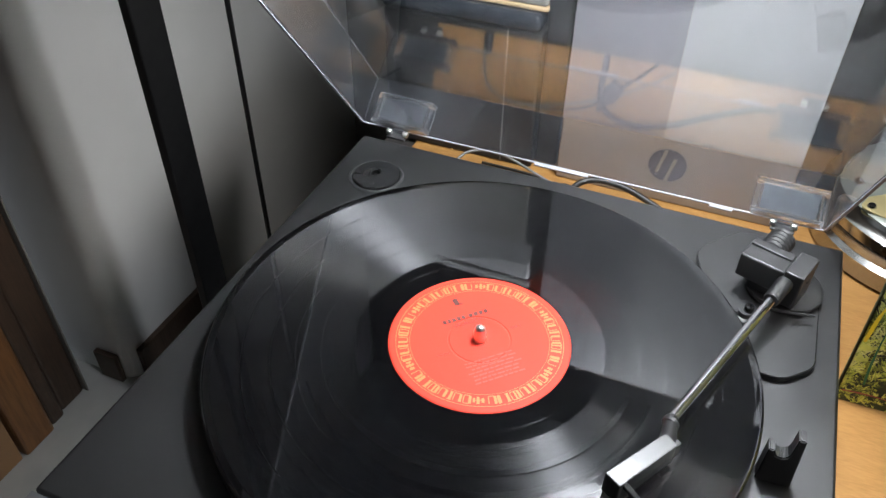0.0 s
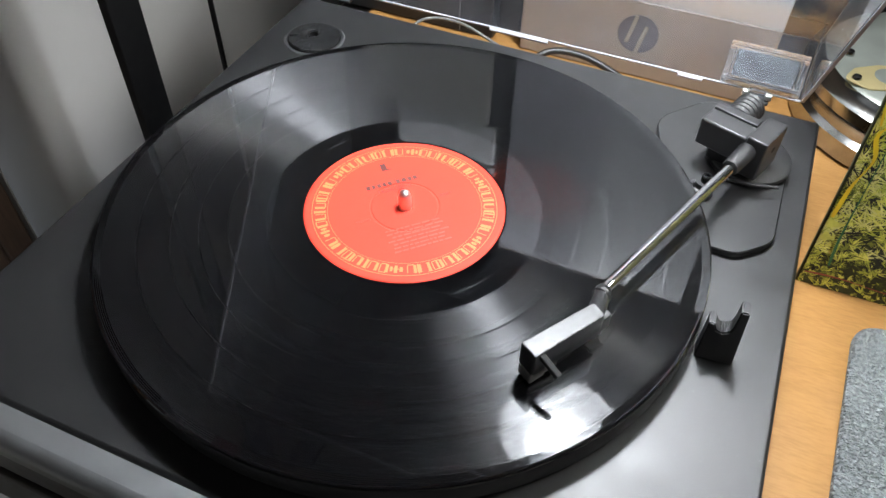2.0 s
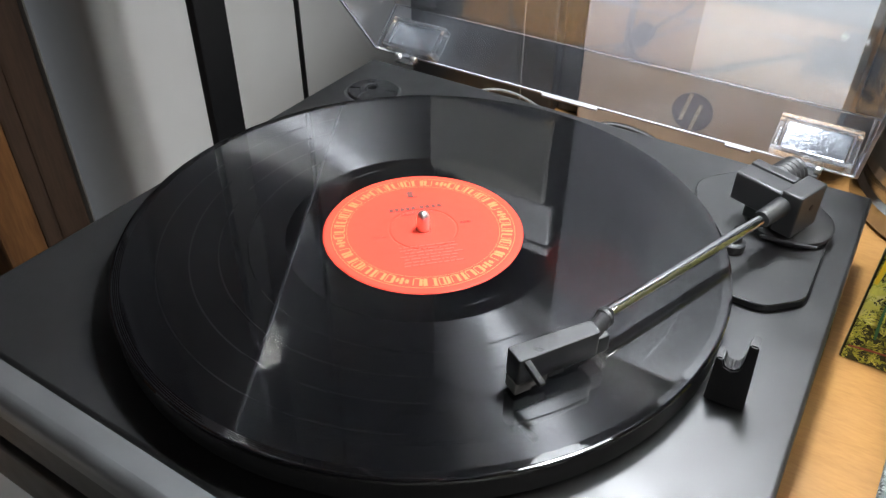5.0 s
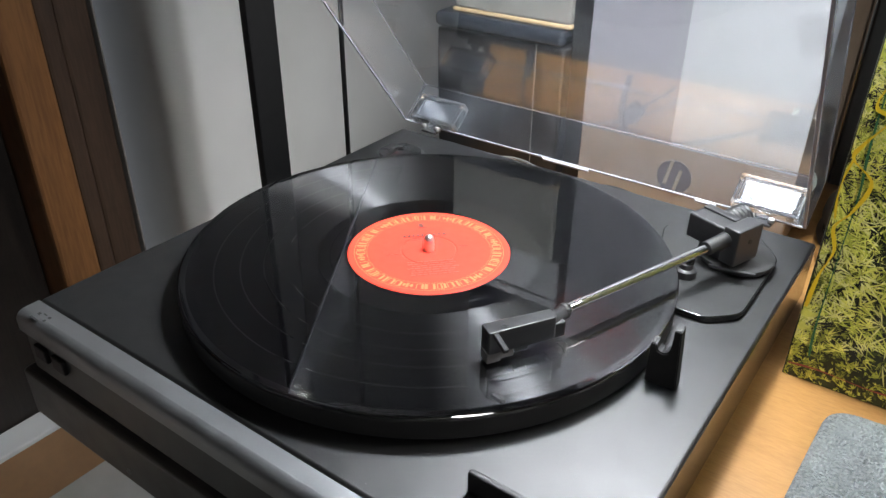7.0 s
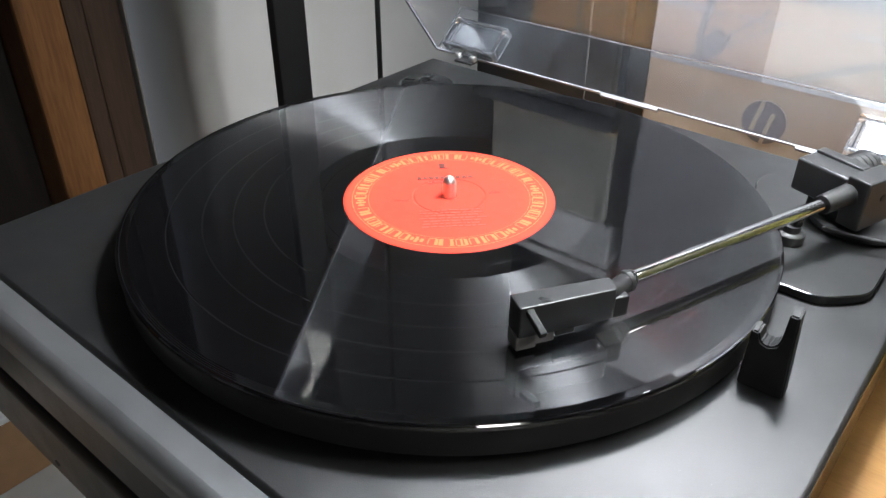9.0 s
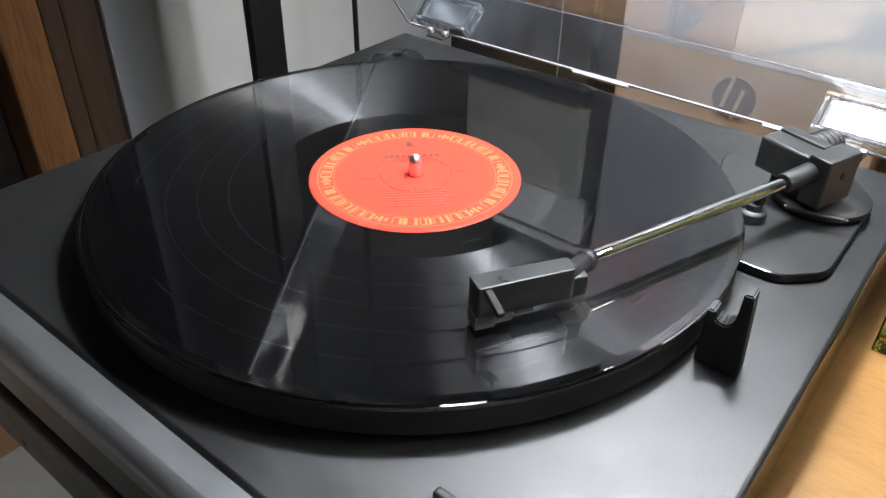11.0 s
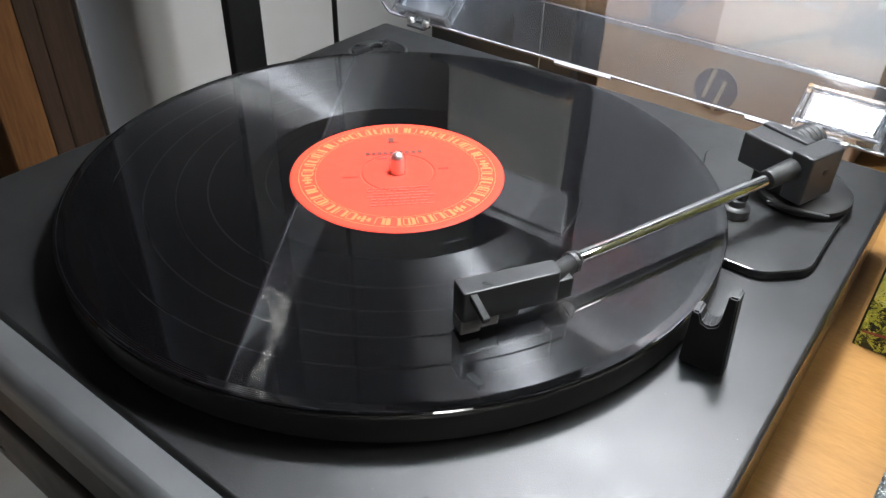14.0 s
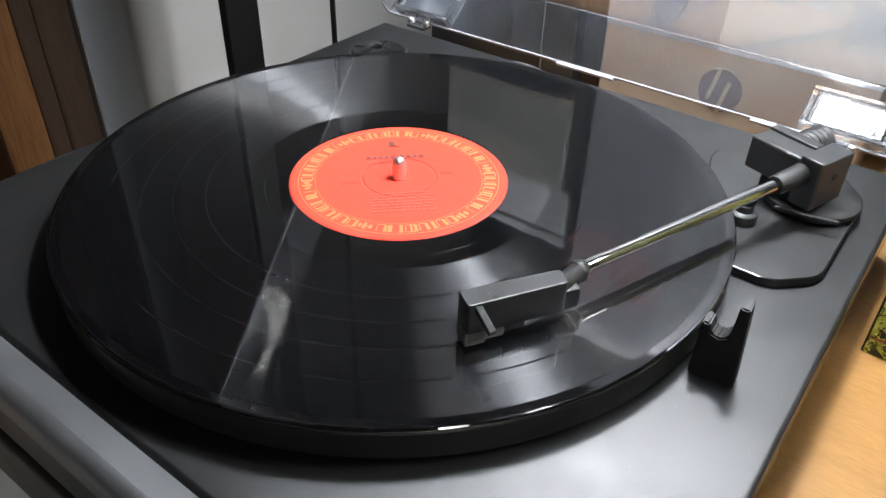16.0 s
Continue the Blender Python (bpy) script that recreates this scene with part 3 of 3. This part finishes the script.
# pale strips on the walls' rims, standing in for light glowing in the acrylic edges
part("rim", shifted(slab(LIDW0 + 0.0004, LIDW0 + LT - 0.0004, -LIDD, -0.001, -0.0009, -0.0001, 0.0002), LID_SHEAR), M_EDGE, lid, "pale rim strip for the edge glow")
part("rim", shifted(slab(LIDW1 - LT + 0.0004, LIDW1 - 0.0004, -LIDD, -0.001, -0.0009, -0.0001, 0.0002), LID_SHEAR), M_EDGE, lid, "pale rim strip for the edge glow")
part("rim", shifted(slab(LIDW0 + LT, LIDW1 - LT, -LT + 0.0003, -0.0003, -0.0011, -0.0001, 0.0002), LID_SHEAR), M_EDGE, lid, "pale rim strip for the edge glow")
part("rim", shifted(slab(LIDW0 + LT, LIDW1 - LT, -LIDD + 0.0003, -LIDD + LT - 0.0003, -0.0009, -0.0001, 0.0002), LID_SHEAR), M_EDGE, lid, "pale rim strip for the edge glow")
for hx in (-0.1415, 0.1500):
    holder = part("hinge_socket", slab(hx - 0.0200, hx + 0.0200, -0.0132, -0.0108, 0.0016, 0.0208, 0.0006), M_LID, lid, "clear moulded hinge socket")
    for z0, z1 in ((0.0208, 0.0240), (-0.0012, 0.0016)):
        part("socket_wall", slab(hx - 0.0238, hx + 0.0238, -0.0136, -LT - 0.0002, z0, z1, 0.0010, 3), M_LID, holder)
    for sx in (-0.0219, 0.0219):
        part("socket_wall", slab(hx + sx - 0.0019, hx + sx + 0.0019, -0.0134, -LT - 0.0002, 0.0016, 0.0208, 0.0008, 3), M_LID, holder)
    part("hinge_plate", slab(hx - 0.0185, hx + 0.0185, -0.0098, -0.0075, 0.0022, 0.0204, 0.0006), M_PLATE, lid, "mottled bright metal hinge plate")
    part("hinge_tongue", slab(hx - 0.005, hx + 0.005, -0.0095, -0.0055, -0.005, 0.003, 0.0008), M_LID, lid)
    hb = thing("hinge", (hx, 0.1905, Z0 + ZP), "small hinge with steel knuckles on the deck's rear edge", "hinge", group="dust cover hinges")
    part("bracket", slab(-0.008, 0.008, -0.003, 0.006, 0.0, 0.002, 0.0008), M_BLACK, hb)
    for sx in (-0.007, 0.007):
        part("knuckle", shifted(lathe([(0, -0.002), (0.0020, -0.002), (0.0023, -0.0016), (0.0023, 0.0016), (0.0020, 0.002), (0, 0.002)], 20), pose(sx, 0.001, 0.0042, 0, 90, 0)), M_SATIN, hb)

# ---- the record ----
GAPS = (0.0870, 0.1008, 0.1145, 0.1298)
rec = thing("record", (0, 0, Z0), "black vinyl long-playing record on the platter with a red label", "record", turn=0)
prof, idx = [(0.0505, -0.00002)], []


def ring(r, z, m):
    prof.append((r, z))
    idx.append(m)


ring(0.0512, 0.0, 1)
for g in (0.0612,):
    ring(g - 0.00012, 0.0, 1), ring(g, -0.000004, 0), ring(g + 0.00012, 0.0, 0)
ring(0.0690, 0.0, 1)
for g in GAPS:
    ring(g - 0.00038, 0.0, 0), ring(g, -0.000006, 1), ring(g + 0.00038, 0.0, 1)
ring(0.1457, 0.0, 0)
for k in range(4):
    ring(0.1462 + 0.0008 * k, -0.00002, 2), ring(0.1465 + 0.0008 * k, 0.0, 2)
ring(0.1493, 0.00012, 2), ring(0.1501, 0.00005, 2), ring(0.1505, -0.0004, 1), ring(0.1505, -0.0011, 1), ring(0.1495, -0.0016, 1), ring(0.0036, -0.0016, 1)
disc = part("disc", lathe(prof, 300, idx), [M_GROOVE, M_SMOOTH, M_RIM], rec)
disc.data.polygons.foreach_set("use_smooth", [False] * len(disc.data.polygons))
lab_ob = part("label", lathe([(0.0037, -0.0014), (0.0037, 0.0), (0.0165, 0.0), (0.0168, -0.0002), (0.0175, -0.0002), (0.0178, 0.0), (0.0488, 0.0), (0.0498, -0.0001), (0.0506, -0.0006)], 160), M_LABEL, rec, "red paper label with gold printed ring", at=pose(0, 0, 0.0002, 0, 0, 45))

lab_ob.data.polygons.foreach_set("use_smooth", [False] * len(lab_ob.data.polygons))


def ring_shapes(r0, r1, pieces, lift=0.00012):
    """Flat printed shapes on a ring: (start angle, end angle, inner share, outer share)."""
    bm = bmesh.new()
    for a0, a1, s0, s1 in pieces:
        n = 3
        lo = [bm.verts.new(((r0 + (r1 - r0) * s0) * math.cos(a0 + (a1 - a0) * k / n), (r0 + (r1 - r0) * s0) * math.sin(a0 + (a1 - a0) * k / n), lift)) for k in range(n + 1)]
        hi = [bm.verts.new(((r0 + (r1 - r0) * s1) * math.cos(a0 + (a1 - a0) * k / n), (r0 + (r1 - r0) * s1) * math.sin(a0 + (a1 - a0) * k / n), lift)) for k in range(n + 1)]
        for k in range(n):
            bm.faces.new((lo[k], lo[k + 1], hi[k + 1], hi[k]))
    return bm


# plain bars round the rim in word lengths, each word followed by an ornament
SIGNS = (1.0, 1.05, 0.6, 1.0, 1.25, 0.9, 0.45, 1.05)
pieces = []
turns = 6
for w in range(turns):
    a = 2 * math.pi * w / turns
    unit = 2 * math.pi / turns / (sum(SIGNS) + 1.6)
    for k, wide in enumerate(SIGNS):
        e, t = a + unit * wide * 0.86, unit * 0.2
        if k % 3 == 2:
            pieces += [(a, a + t * 1.5, 0.0, 1.0), (a - t * 0.4, a + t * 1.9, 0.0, 0.07), (a - t * 0.4, a + t * 1.9, 0.93, 1.0)]
        else:
            pieces += [(a, a + t * 1.5, 0.06, 0.94), (e - t * 0.5, e, 0.1, 0.9), (a + t, e - t * 0.3, 0.0, 0.09)]
            if k % 2 == 0:
                pieces += [(a + t, e - t * 0.3, 0.91, 1.0)]
        if wide > 1.2:
            pieces += [((a + e - t) / 2, (a + e + t) / 2, 0.0, 0.9)]
        a += unit * wide
    pieces += [(a + unit * 0.25, a + unit * 0.55, 0.25, 0.75), (a + unit * 0.75, a + unit * 1.05, 0.1, 0.9), (a + unit * 1.2, a + unit * 1.45, 0.25, 0.75), (a + unit * 0.2, a + unit * 1.5, 0.46, 0.54)]
part("ring_lettering", ring_shapes(0.0395, 0.0452, [(-a1, -a0, s0, s1) for a0, a1, s0, s1 in pieces]), M_GOLD, lab_ob, "gold bars round the rim")
part("fine_ring", lathe([(0.0461, 0.00012), (0.0464, 0.00012)], 128), M_GOLD, lab_ob)
part("fine_ring", lathe([(0.0385, 0.00012), (0.0387, 0.00012)], 128), M_GOLD, lab_ob)
# print at the middle: name bars, title, side, small print
name = bmesh.new()
xx = -0.0142
for wd in (0.0021, 0.0019, 0.0021, 0.0019, 0.0021, -0.0014, 0.0022, 0.0024, 0.0021, 0.0022):
    if wd > 0:
        slab(xx, xx + wd, 0.0174, 0.0176 + 0.0026, 0.0, 0.00016, 0, 2, name)
        xx += wd + 0.0009
    else:
        xx -= wd
part("name_line", name, M_INK, lab_ob)
part("title_print", shifted(words("LEGALIZE IT", 0.0033), Matrix.Translation((-0.0004, 0.0140, 0.00012))), M_INK, lab_ob)
part("side_print", shifted(words("SIDE 1", 0.0024), Matrix.Translation((0.0228, 0.0012, 0.00012))), M_INK, lab_ob)
part("stereo_print", shifted(words("STEREO", 0.0021), Matrix.Translation((-0.0225, -0.003, 0.00012))), M_PALE, lab_ob)
logo = slab(-0.0022, 0.0008, 0.0300, 0.0345, 0, 0.00016)
slab(-0.0022, 0.0026, 0.0290, 0.0298, 0, 0.00016, 0, 2, logo)
part("emblem_print", logo, M_INK, lab_ob)
random.seed(4)
for k in range(7):
    small = bmesh.new()
    xx = -0.016 + random.random() * 0.004
    while xx < 0.012:
        wd = 0.001 + random.random() * 0.004
        slab(xx, xx + wd, -0.0145 - 0.0024 * k, -0.0135 - 0.0024 * k, 0, 0.00014, 0, 2, small)
        xx += wd + 0.0008
    part("small_print_line", small, M_PALE, lab_ob)

# 45 adapter lying in its well
adp = thing("single_adapter", (WELL.x, WELL.y, Z0 + ZP), "black plastic adapter for singles in its well", "adapter")
part("ring", lathe([(0.0032, 0.0005), (0.0032, 0.0038), (0.0042, 0.0044), (0.0060, 0.0034), (0.0105, 0.0028), (0.0168, 0.0024), (0.0178, 0.0012), (0.0178, 0.0005)], 56), M_GLOSS, adp)
for k in range(4):
    part("rib", slab(0.009, 0.0165, -0.0009, 0.0009, 0.0018, 0.0032, 0.0004), M_GLOSS, adp, at=pose(0, 0, 0, 0, 0, 20 + 90 * k))

# ---- things behind the deck ----
BACK = 0.260
carton = thing("cardboard_box", (0.065, BACK, DESK), "printed cardboard box with a round dark logo", "box")
BW = 0.091
part("carton", slab(-BW, BW, 0, 0.16, 0, 0.358, 0.0015), M_KRAFT, carton)
# upper face: lavender grey on the left, white on the right
part("face_panel", slab(-BW + 0.0005, -0.0102, -0.0004, 0.0002, 0.0610, 0.356), M_FACE, carton, "lavender grey face panel")
part("face_panel", slab(-0.0100, BW - 0.0005, -0.0004, 0.0002, 0.0610, 0.356), M_FACE2, carton, "white face panel")
slot = slab(-0.0512, -0.0502, -0.0010, -0.0005, 0.208, 0.345)
for x0, x1, z0, z1 in ((-0.0392, -0.0382, 0.208, 0.345), (-0.0502, -0.0392, 0.208, 0.2092), (-0.0502, -0.0392, 0.3438, 0.345)):
    slab(x0, x1, -0.0010, -0.0005, z0, z1, 0, 2, slot)
part("slot_outline", slot, M_LOGO, carton, "tall narrow dark outline")
part("logo_disc", shifted(lathe([(0, 0.0006), (0.0148, 0.0006), (0.0148, 0.0)], 48), pose(-0.0025, -0.0001, 0.035, 90, 0, 0)), M_LOGO, carton, "dark round logo")
for x0, x1, z0, z1, lean in ((-0.0045, -0.0018, -0.0085, 0.0135, 12), (0.0048, 0.0075, -0.0135, 0.0085, 12)):
    part("logo_bar", slab(x0, x1, -0.0012, -0.0007, z0, z1), M_KRAFT, carton, at=pose(-0.005, 0, 0.035, 0, lean, 0))

unit = thing("black_unit", (-0.117, BACK + 0.002, DESK), "black plastic unit with a rounded glossy top edge", "speaker")
part("body", slab(-0.068, 0.068, 0, 0.2, 0, 0.1245, 0.003), M_MATTE, unit)
part("top_lid", slab(-0.0705, 0.0665, -0.003, 0.203, 0.125, 0.1395, 0.006, 4), M_LIP, unit, "glossy rounded top")
# Added black block keeps the gap beside the carton dark.
part("gap_block", slab(0.0665, 0.0875, 0.012, 0.2, 0, 0.225, 0.003), M_MATTE, unit)
part("seam_bead", slab(0.0395, 0.0402, -0.0008, 0.0005, 0.002, 0.1245), M_CABLEG, unit)
cream = thing("cream_box", (-0.1105, BACK + 0.010, DESK + 0.1395), "cream card box with a tan rim on the black unit", "box")
part("box_body", slab(-0.0605, 0.0605, 0, 0.14, 0.003, 0.084, 0.003, 3), M_CREAM, cream)
part("box_rim", slab(-0.0615, 0.0615, -0.0012, 0.1412, 0.0, 0.0035, 0.0012), M_TAN, cream)
pale = thing("grey_box", (-0.092, BACK + 0.012, DESK + 0.2235), "pale grey box stacked on the cream box", "box")
part("box_body", slab(-0.050, 0.050, 0, 0.12, 0.0, 0.046, 0.003, 3), M_PALEGREY, pale)
part("box_lid", slab(-0.0515, 0.0515, -0.0015, 0.1215, 0.0463, 0.056, 0.002), M_PALEGREY, pale)

tin = thing("metal_tin", (0.262, 0.290, DESK), "round silver metal drum with a grey-green top", "metal drum")
part("drum", lathe([(0, 0.0), (0.084, 0.0), (0.087, 0.003), (0.087, 0.016), (0.083, 0.019), (0.083, 0.027), (0.086, 0.031), (0.085, 0.038), (0.078, 0.043), (0.0, 0.0435)], 96), M_STEEL, tin)
part("top_plate", lathe([(0, 0.0458), (0.070, 0.0458), (0.073, 0.0435), (0.0, 0.0434)], 72), M_GREYGREEN, tin, "grey-green top plate")
tab = part("brass_tab", prism(rounded([(-0.062, -0.045), (-0.046, -0.052), (-0.030, -0.046), (-0.02, -0.030), (-0.028, -0.016), (-0.042, -0.020), (-0.056, -0.030)], 0.006), 0.0459, 0.0470, 0.0003), M_BRASS, tin, "pale brass tab")
part("tab_hole", lathe([(0, 0.0473), (0.009, 0.0473), (0.0095, 0.0471)], 32), M_GREYGREEN, tin, at=pose(-0.034, -0.032, 0))
for sx, sy in ((-0.054, -0.042), (-0.060, -0.012), (-0.012, -0.058)):
    part("screw", lathe([(0, 0.0492), (0.0026, 0.0487), (0.0034, 0.0470), (0.0034, 0.0458)], 20), M_STEEL, tin, at=pose(sx, sy, 0))

for nm, pts, r, mt, lb in (
        ("audio_cable", [(-0.108, 0.193, -0.058), (-0.108, 0.215, -0.054), (-0.098, 0.238, -0.046), (-0.072, 0.247, -0.047), (-0.035, 0.243, -0.057), (0.0, 0.232, -0.0625), (0.03, 0.215, -0.0625), (0.05, 0.20, -0.0625)], 0.0012, M_CABLEG, "thin grey cable looped behind the deck"),
        ("power_cable", [(-0.005, 0.192, -0.055), (-0.004, 0.228, -0.051), (0.008, 0.242, -0.048), (0.032, 0.246, -0.050), (0.06, 0.240, -0.056), (0.088, 0.228, -0.0615), (0.13, 0.215, -0.0615), (0.17, 0.235, -0.0615)], 0.0026, M_CABLE, "thick black cable looped behind the deck"),
        ("mains_lead", [(0.035, 0.196, -0.0625), (0.022, 0.210, -0.060), (0.004, 0.2255, -0.052), (-0.010, 0.238, -0.056), (-0.024, 0.2465, -0.0632), (-0.05, 0.2515, -0.0632), (-0.09, 0.252, -0.0632)], 0.0013, M_CABLE, "thin black lead trailing past a plug")):
    ob = part(nm, tube([(x, y, z + Z0) for x, y, z in pts], r, 10), mt, None, lb)
    tagged(ob, category="cable")
plug = thing("power_plug", (0.004, 0.2255, DESK), "small black plug lying on the desk behind the deck", "plug", turn=28)
part("plug_body", prism(rounded([(-0.006, -0.009), (0.006, -0.009), (0.0075, 0.004), (0.003, 0.011), (-0.003, 0.011), (-0.0075, 0.004)], 0.002), 0.0, 0.011, 0.0015, 3), M_RUBBER, plug)
part("strain_relief", tube([(0, 0.010, 0.0055), (0, 0.020, 0.0052)], lambda t: 0.0034 - 0.0014 * t, 14, False), M_RUBBER, plug)
jack = thing("audio_plug", (-0.108, 0.186, DESK + 0.007), "slim black plug in the deck's rear socket", "plug")
part("barrel", tube([(0.0, 0.0, 0.0), (0.001, 0.016, 0.0005), (0.002, 0.028, 0.001)], lambda t: 0.0046 - 0.0018 * t, 16), M_RUBBER, jack)

# Added black board darkens the background and blocks the wall's fill lamp.
dark = thing("dark_backdrop", (0.375, 0.392, DESK), "added black board that keeps the background behind the deck dark", "screen")
part("panel", slab(-0.215, 0.25, 0, 0.02, 0.006, 0.46, 0.003), M_MATTE, dark)
part("stand", slab(-0.08, 0.08, 0.0005, 0.09, 0.0, 0.0055, 0.002), M_BLACK, dark)

# ---- desk things beside the deck ----
sleeve = thing("record_sleeve", (0.202, 0.099, DESK), "printed record sleeve with green foliage standing on edge", "record sleeve")
sleeve.matrix_world = pose(0.2005, 0.0985, DESK, -6, 0, 0.6)
SW, SH = 0.312, 0.312
part("card", slab(0, SW, 0, 0.004, 0, SH, 0.0008), material("sleeve_print", (0.028, 0.034, 0.012), 0.42, vary=0.5, scale=70, bump=0.0), sleeve)
TONES = [material("leaf_" + n, c, 0.45, vary=0.25, scale=200, bump=0) for n, c in (("shade", (0.075, 0.098, 0.018)), ("olive", (0.24, 0.26, 0.038)), ("green", (0.46, 0.48, 0.065)), ("lime", (0.72, 0.69, 0.14)), ("yellow", (0.76, 0.72, 0.26)), ("gap", (0.012, 0.014, 0.012)))]
random.seed(11)
leaves = bmesh.new()


def blade(x, z, ang, length, width, tone, y):
    """A pointed leaf blade printed flat on the sleeve."""
    c, s = math.cos(ang), math.sin(ang)
    pts = [(0, 0), (0.3, 0.5), (0.62, 0.42), (1, 0), (0.62, -0.42), (0.3, -0.5)]
    vs = []
    for u, v in pts:
        px, pz = x + c * u * length - s * v * width, z + s * u * length + c * v * width
        vs.append(leaves.verts.new((min(max(px, 0.001), SW - 0.001), y, min(max(pz, 0.001), SH - 0.001))))
    f = leaves.faces.new(vs)
    f.material_index = tone


def fan(x, z, tone, size, count, y):
    """A spray of slender leaves from one stem."""
    base = random.uniform(-1.2, 3.4)
    for j in range(count):
        a = base + (j - (count - 1) / 2) * random.uniform(0.3, 0.7)
        blade(x, z, a, size * random.uniform(0.6, 1.1), random.uniform(0.0005, 0.0011) * (0.6 + size * 40), tone, y)


# stems crowd the left edge, the part in the camera's view, and each layer lies over the one before
LAYERS = ((3600, (0, 1, 1, 5), 0.004, 0.009), (4800, (0, 1, 2, 2, 5), 0.004, 0.010), (4600, (2, 3, 3, 4, 5, 5), 0.004, 0.010), (1700, (3, 4, 4, 3, 2, 5), 0.006, 0.018))
for layer, (count, tones, s0, s1) in enumerate(LAYERS):
    for k in range(count):
        x, z = random.random() ** 2.1 * SW, random.random() ** 0.9 * SH
        low = z < 0.026
        dim = math.sin(x * 95 + 1.3) * math.sin(z * 70 + x * 40) < -0.78
        tone = random.choice((0, 1, 2, 2, 3, 5) if low else ((0, 5, 5, 1) if dim and layer < 3 else tones))
        fan(x, z, tone, random.uniform(s0, s1) * (0.5 if low else 1), random.choice((1, 2, 2, 3, 3, 5)), -0.0001 - 0.00025 * layer - 0.0000001 * k)
part("printed_foliage", leaves, TONES, sleeve, "printed green and yellow leaves", kind="stuff")


def ribbon(points, wide, y):
    """A flat wavy line printed on the sleeve, through (x, z) pairs."""
    mids = []
    ext = [Vector(p) for p in (points[0], *points, points[-1])]
    for i in range(1, len(ext) - 2):
        p0, p1, p2, p3 = ext[i - 1:i + 3]
        for k in range(10):
            t = k / 10
            mids.append(0.5 * ((2 * p1) + (p2 - p0) * t + (2 * p0 - 5 * p1 + 4 * p2 - p3) * t * t + (3 * p1 - p0 - 3 * p2 + p3) * t ** 3))
    mids.append(ext[-1])
    bm = bmesh.new()
    pairs = []
    for i, m in enumerate(mids):
        d = (mids[min(i + 1, len(mids) - 1)] - mids[max(i - 1, 0)]).normalized()
        w = wide * (0.75 + 0.35 * math.sin(i * 0.31))
        pairs.append((bm.verts.new((m.x - d.y * w, y, m.y + d.x * w)), bm.verts.new((m.x + d.y * w, y, m.y - d.x * w))))
    for a, b in zip(pairs, pairs[1:]):
        bm.faces.new((a[0], b[0], b[1], a[1]))
    return bm


YELLOW = [(0.0022, 0.049), (0.0039, 0.070), (0.0077, 0.087), (0.0042, 0.101), (0.0106, 0.112), (0.0154, 0.130), (0.0036, 0.141), (0.0062, 0.150), (0.0149, 0.165), (0.0069, 0.170), (0.0086, 0.180), (0.0167, 0.192), (0.0056, 0.1965), (0.0156, 0.216), (0.0076, 0.226), (0.0150, 0.242), (0.0080, 0.256), (0.0160, 0.275), (0.0100, 0.300)]
part("yellow_line", ribbon(YELLOW, 0.0011, -0.0024), material("print_yellow", (0.8, 0.56, 0.02), 0.45, bump=0), sleeve, "wavy yellow printed line")
part("yellow_line", ribbon([(0.0032, 0.106), (0.0014, 0.118), (0.0016, 0.130), (0.0036, 0.141)], 0.0006, -0.0023), bpy.data.materials["print_yellow"], sleeve)
part("yellow_patch", ribbon([(0.001, 0.046), (0.006, 0.045), (0.013, 0.048)], 0.0022, -0.0022), bpy.data.materials["leaf_lime"], sleeve)
part("yellow_patch", ribbon([(0.0015, 0.037), (0.005, 0.036), (0.008, 0.037)], 0.0026, -0.0022), bpy.data.materials["leaf_lime"], sleeve)
part("green_line", ribbon([(0.012, 0.018), (0.0105, 0.044), (0.0112, 0.12), (0.009, 0.162), (0.0095, 0.30)], 0.0007, -0.0023), material("print_green", (0.03, 0.13, 0.05), 0.45, bump=0), sleeve, "thin dark green printed line")
part("red_line", ribbon([(0.002, 0.0098), (0.02, 0.0112), (0.05, 0.0100), (0.09, 0.0126), (0.2, 0.0120)], 0.0006, -0.0022), material("print_red", (0.3, 0.06, 0.05), 0.45, bump=0), sleeve, "thin red printed line")

cloth = thing("microfibre_cloth", (0.2325, 0.0745, DESK), "folded grey microfibre cloth with soft rounded corners", "cloth")
cl = prism(rounded([(0, 0), (0.25, 0.02), (0.25, -0.2), (-0.008, -0.21)], 0.018, 10), 0.0, 0.0075, 0.003, 3)
part("cloth_fold", cl, M_CLOTH, cloth)

# ---- desk lamp over the deck ----
lamp = thing("desk_lamp", (0.42, 0.40, DESK), "pale desk lamp with a round grey shade over the deck", "lamp")
lx, ly, lz = LAMP.x - 0.42, LAMP.y - 0.40, LAMP.z - DESK
part("shade", shifted(lathe([(0.0635, -0.020), (0.063, 0.012), (0.045, 0.046), (0.018, 0.062), (0.0, 0.063), (0.0, 0.0605), (0.017, 0.0595), (0.043, 0.044), (0.061, 0.011), (0.0615, -0.020)], 64), Matrix.Translation((lx, ly, lz))), M_SHADE, lamp)
part("arm", tube([(lx, ly, lz + 0.062), (lx * 0.6, ly * 0.5, lz + 0.12), (lx * 0.2, ly * 0.1, lz + 0.06), (0, 0, lz - 0.1), (0, 0, 0.02)], 0.006, 14), M_WHITE, lamp)
part("base", lathe([(0, 0.0), (0.075, 0.0), (0.078, 0.004), (0.074, 0.016), (0.02, 0.021), (0, 0.021)], 64), M_WHITE, lamp)
